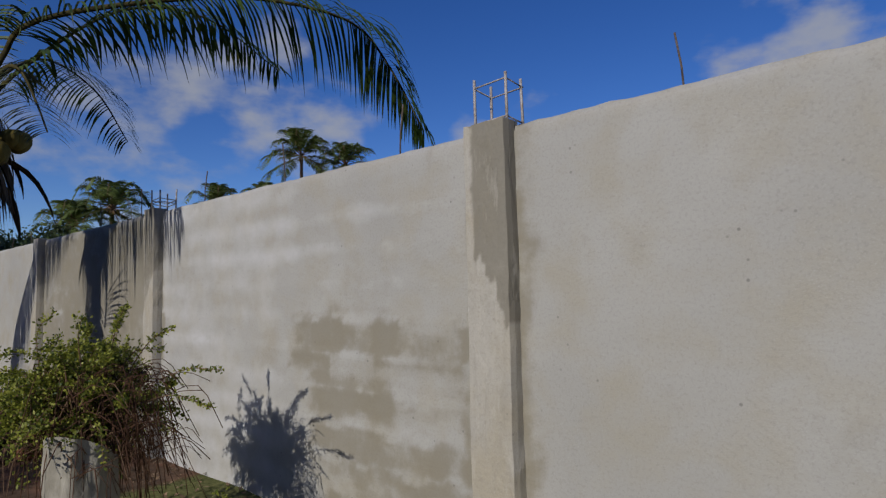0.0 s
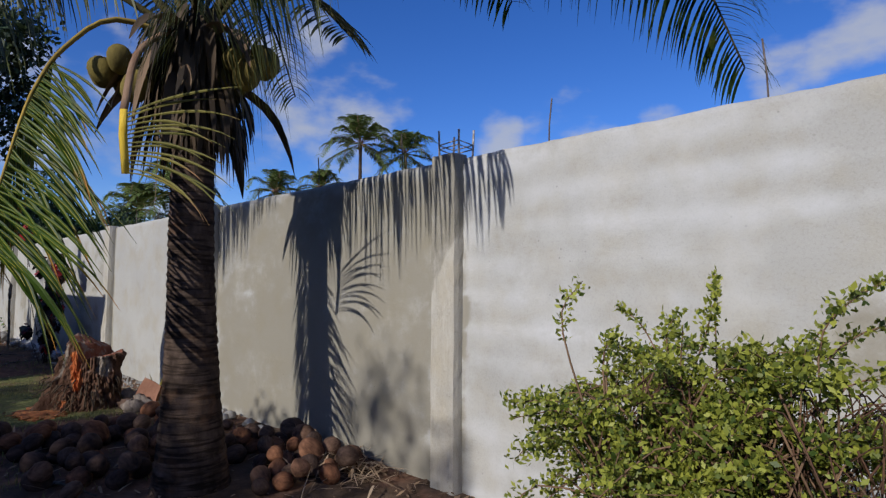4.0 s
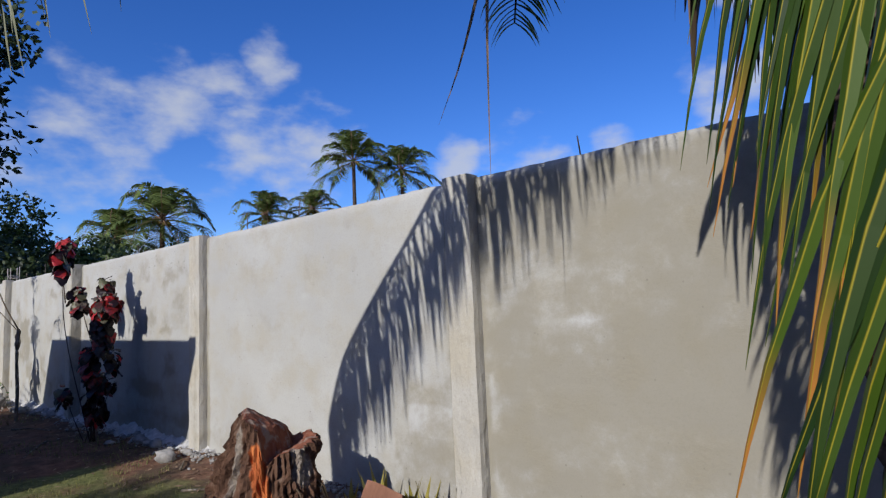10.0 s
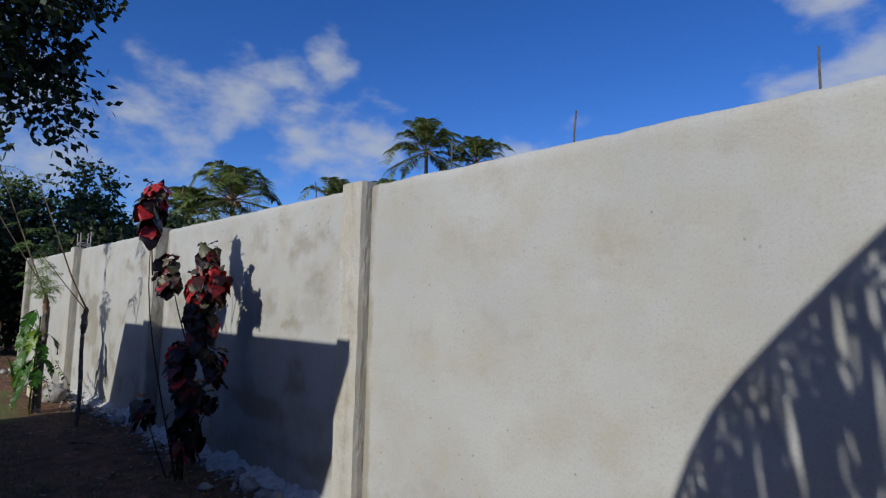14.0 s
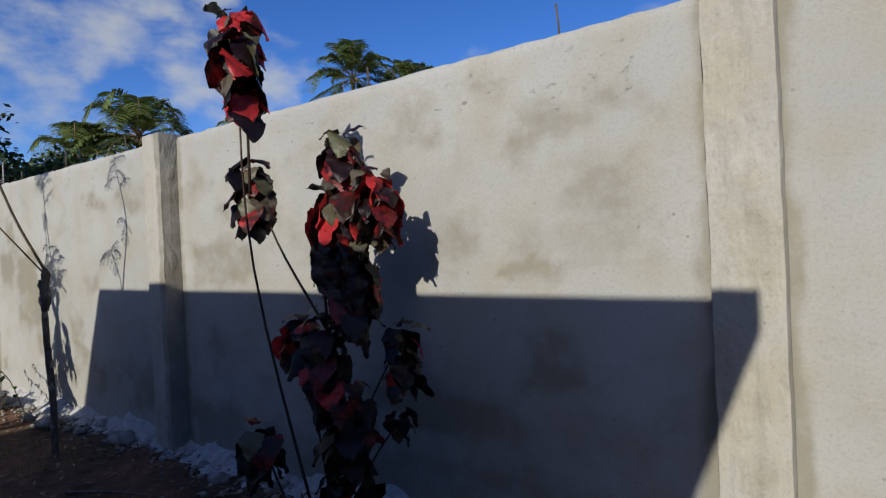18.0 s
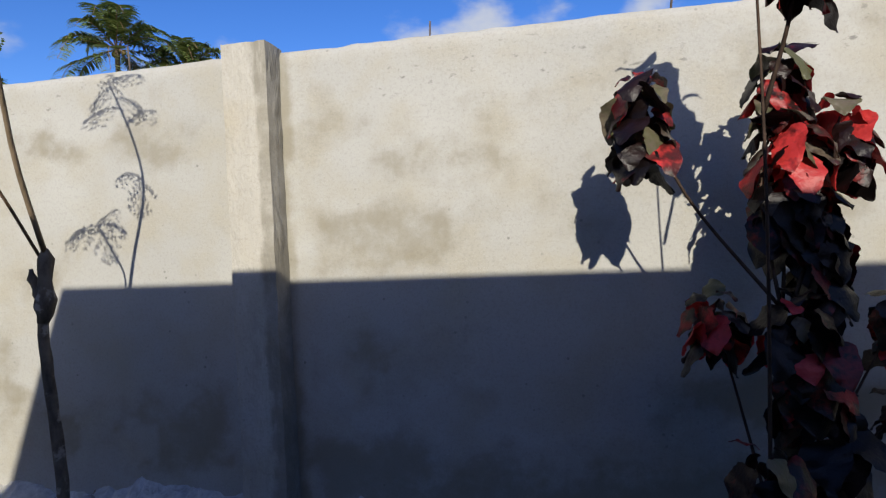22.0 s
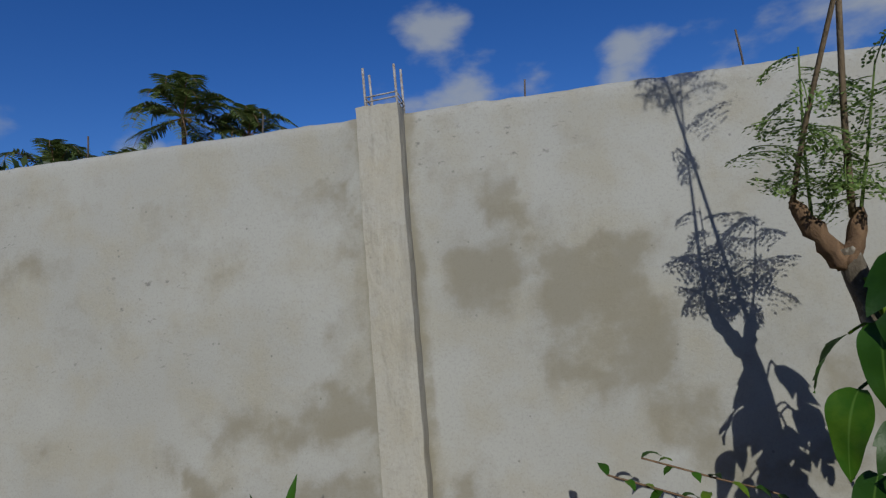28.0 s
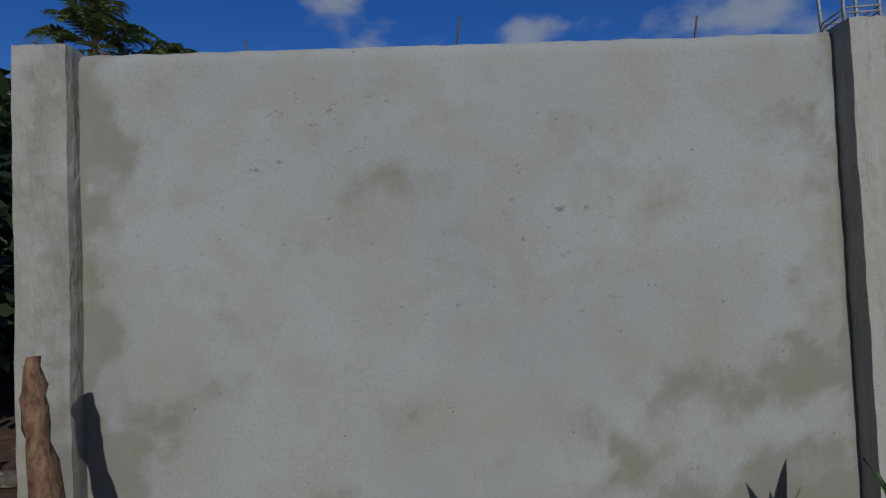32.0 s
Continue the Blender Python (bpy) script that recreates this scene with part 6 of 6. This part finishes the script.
def build_vine():
    rnd = random.Random(44)
    T = thing("split_leaf_vine", (-18.12, -0.8, ground_z(-18.1, -0.8)), "climbing vine with large glossy split green leaves on the moringa trunk", "climbing plant")
    part("stem", tube(curve([(-18.08, -0.82, -0.1), (-18.16, -0.80, 0.4), (-18.18, -0.78, 0.8), (-18.24, -0.76, 1.08)], 12), 0.012, 6), M_VINE, T)
    # base place, way, length
    spots = [((-18.20, -0.83, 1.16), (-0.25, -0.45, -0.45), 0.34), ((-18.12, -0.84, 1.13), (0.55, -0.45, -0.15), 0.36), ((-18.2, -0.86, 0.97), (0.12, -0.6, -0.55), 0.33), ((-18.26, -0.84, 0.94), (-0.4, -0.5, -0.6), 0.26),
             ((-18.08, -0.82, 0.92), (0.6, -0.35, -0.3), 0.32), ((-18.2, -0.86, 0.72), (0.0, -0.6, -0.7), 0.25), ((-18.1, -0.88, 0.68), (0.25, -0.6, -0.55), 0.31), ((-18.28, -0.86, 0.66), (-0.3, -0.55, -0.75), 0.28),
             ((-18.34, -0.82, 0.74), (-0.7, -0.3, -0.6), 0.27), ((-18.05, -0.84, 0.56), (0.55, -0.5, -0.5), 0.28), ((-18.18, -0.88, 0.45), (-0.05, -0.6, -0.6), 0.28), ((-18.3, -0.86, 0.42), (-0.5, -0.5, -0.6), 0.28),
             ((-18.08, -0.86, 0.36), (0.4, -0.6, -0.5), 0.26), ((-18.22, -0.86, 0.22), (-0.2, -0.7, -0.4), 0.24), ((-18.0, -0.78, 0.75), (0.8, 0.1, -0.3), 0.26), ((-18.3, -0.72, 0.9), (-0.7, 0.3, -0.3), 0.22),
             ((-18.1, -0.68, 0.85), (0.4, 0.6, -0.3), 0.26), ((-18.1, -0.9, 0.9), (0.35, -0.6, -0.4), 0.26), ((-18.34, -0.86, 0.5), (-0.6, -0.35, -0.8), 0.24), ((-18.12, -0.9, 0.2), (0.3, -0.6, -0.3), 0.24),
             ((-17.98, -0.8, 0.45), (0.8, -0.2, -0.4), 0.27), ((-18.14, -0.7, 0.55), (0.5, 0.5, -0.4), 0.26)]
    for k, (p, w, L) in enumerate(spots):
        p = Vector(p)
        q = Vector((-18.17, -0.79, min(1.05, p.z - 0.02)))
        part("leaf_stalk", tube(curve([q, q.lerp(p, 0.6) + UP * 0.04, p], 5), 0.005, 5), M_VINE, T)
        vl = part("leaf", blade(p, Vector(w) + Vector((0, 0, -0.2)), L * 1.05, L * rnd.uniform(0.42, 0.54), rnd.uniform(0.6, 1.3), k, 0.18, 40, (3, 4, 3, 0, 4)[k % 5], 0.62, rnd.uniform(-.35, .35), 0.85), M_VINE, T)
        set_damp(vl, [1.0 if i % 3 == 1 else 0.0 for i in range(len(vl.data.vertices))], "rib")


build_vine()


def build_pruned_shrub():
    rnd = random.Random(55)
    T = thing("pruned_sapling", (-17.0, -0.57, ground_z(-17, -0.57)), "lopped grey sapling with two long thin regrown stems", "sapling")
    part("trunk", tube(curve([(-16.98, -0.57, -0.2), (-17.0, -0.56, 0.3), (-17.03, -0.57, 0.75), (-17.04, -0.57, 1.0)], 16), [0.024 - 0.0003 * i for i in range(17)], 10, 1, 0.16, rnd), M_BARK, T)
    part("stub", tube(curve([(-17.035, -0.57, 0.98), (-17.06, -0.575, 1.06), (-17.072, -0.58, 1.14)], 8), [0.016, 0.018, 0.014, 0.016, 0.012, 0.015, 0.017, 0.014, 0.006], 9, 1, 0.3, rnd), M_BARK, T, "lopped bark-covered stub")
    part("stub", tube(curve([(-17.035, -0.57, 0.92), (-17.02, -0.565, 1.05), (-17.02, -0.56, 1.22)], 8), [0.022, 0.027, 0.032, 0.036, 0.028, 0.024, 0.026, 0.029, 0.012], 9, 1, 0.3, rnd), M_BARK, T, "lopped bark-covered stub")
    S1 = [(-17.02, -0.56, 1.2), (-16.93, -0.75, 1.55), (-16.82, -0.93, 1.97), (-16.85, -1.05, 2.3), (-16.95, -1.16, 2.64)]
    S2 = [(-17.04, -0.56, 1.18), (-16.98, -0.80, 1.47), (-17.02, -0.95, 1.68), (-17.06, -1.15, 1.92)]
    part("stem", tube(curve(S1, 14), [0.011 * (1 - 0.55 * i / 14) for i in range(15)], 6), M_THIN_STEM, T)
    part("stem", tube(curve(S2, 14), [0.0065 * (1 - 0.5 * i / 14) for i in range(15)], 6), M_TWIG, T)
    k = 0
    for ctrl, us, L in ((S1, (0.53, 0.545, 0.80, 0.87, 0.92, 0.95, 0.97, 0.99), 0.24), (S2, (0.86, 0.90, 0.94, 0.97, 0.99), 0.22)):
        pts = curve(ctrl, 20)
        for u in us:
            k += 1
            i = min(int(u * 20), 19)
            p = pts[i].lerp(pts[i + 1], u * 20 - i)
            a = 2.4 * k
            part("leaf", feather(p, (math.cos(a), math.sin(a), 0.3), L * rnd.uniform(0.7, 1.1), rnd.uniform(0.6, 1.4), 500 + k, 0.018), M_MORINGA, T)


build_pruned_shrub()

# ---- small things at the wall's end ----
log = part("leaning_log", tube(curve([(-23.24, -0.60, -0.15), (-23.29, -0.54, 0.3), (-23.37, -0.48, 0.65), (-23.39, -0.46, 0.85)], 16), [0.050 - 0.001 * i - (0.012 if i > 14 else 0) for i in range(17)], 12, 1, 0.32, random.Random(3)), M_LOG)
tagged(log, "short peeling reddish-brown log standing upright by the end post", "log")
pap = part("crumpled_wrapper", lump((-25.0, 1.2, ground_z(-25, 1.2) + 0.06), 0.16, 0.14, 0.09, 2, 0.5, 12, 8, 3.0), M_PAPER)
tagged(pap, "crumpled pink and white paper wrapper on the ground", "litter")
pole = part("fallen_pole", tube([(-26.6, 0.9, ground_z(-26.6, .9) + 0.05), (-24.2, 1.0, ground_z(-24.2, 1) + 0.05)], 0.05, 8, 1, 0.1, random.Random(6)), M_BARK)
tagged(pole, "grey fallen branch lying beyond the wall's end", "branch")
cr = thing("croton", (-20.4, -0.62, ground_z(-20.4, -0.62)), "small upright croton with yellow-green leaves by the rubble", "plant")
for k in range(12):
    a = 2.4 * k
    part("leaf", blade((-20.4, -0.62, -0.05 + 0.012 * k), (0.3 * math.cos(a), 0.3 * math.sin(a), 1), 0.24 + 0.014 * k, 0.085, 0.3, k, 0.2, 6), M_VINE if k % 4 else M_SANS, cr)
wk = random.Random(15)
for sx, sy in ((-18.75, -0.55), (-18.6, -0.35)):
    sd = thing("creeper_sprig", (sx, sy, ground_z(sx, sy)), "thin trailing sprig with small green leaves", "plant", "sprigs by the moringa")
    pts = curve([(sx + 0.4, sy, 0.0), (sx + 0.2, sy - 0.03, 0.25), (sx - 0.1, sy - 0.05, 0.36), (sx - 0.35, sy - 0.05, 0.44)], 12)
    part("stem", tube(pts, 0.004, 5), M_TWIG, sd)
    for k in range(13):
        part("leaf", blade(pts[k], (wk.uniform(-1, 1), wk.uniform(-1, .3), wk.uniform(-.3, .6)), wk.uniform(0.05, 0.09), 0.04, 0.8, k, 0.2, 5), M_VINE, sd)

# ---- grass and litter ----
rnd = random.Random(101)
gv, gf = [], []
for k in range(15000):
    x = rnd.uniform(-17.5, -6.5)
    y = rnd.uniform(-3.6, -0.3)
    if fbm(x * 0.7, y * 0.7, 4) < -0.15 or (x > -9.2 and y > -1.9 and rnd.random() < 0.8):
        continue
    z = ground_z(x, y)
    a, h = rnd.uniform(0, 6.28), rnd.uniform(0.018, 0.05)
    w = 0.004
    lx, ly = math.cos(a) * h * 0.5, math.sin(a) * h * 0.5
    o = len(gv)
    gv += [(x - ly * w / h * 2, y + lx * w / h * 2, z - 0.004), (x + ly * w / h * 2, y - lx * w / h * 2, z - 0.004), (x + lx, y + ly, z + h)]
    gf.append((o, o + 1, o + 2))
tagged(part("grass", (gv, gf), M_GRASS), "short sparse dry lawn grass", "grass", kind="stuff")
lv, lf = [], []
for k in range(3800):
    x = rnd.uniform(-26.5, -3)
    y = rnd.uniform(-2.6, -0.05) if rnd.random() < 0.55 else -abs(rnd.gauss(0.05, 0.35))
    if x < -24 and rnd.random() < 0.7:
        y = rnd.uniform(-1, 3)
    z = ground_z(x, y) + 0.006 + rnd.uniform(0, 0.015)
    q = small_leaf(Vector((x, y, z)), Vector((rnd.uniform(-1, 1), rnd.uniform(-1, 1), rnd.uniform(-.2, .3))).normalized(), (UP + rand_dir(rnd) * 0.4).normalized(), rnd.uniform(0.03, 0.09), rnd.uniform(0.012, 0.03))
    o = len(lv)
    lv += q
    lf.append((o, o + 1, o + 2, o + 3))
tagged(part("leaf_litter", (lv, lf), M_LITTER), "dry brown fallen leaves scattered on the soil", "leaf litter", kind="stuff")
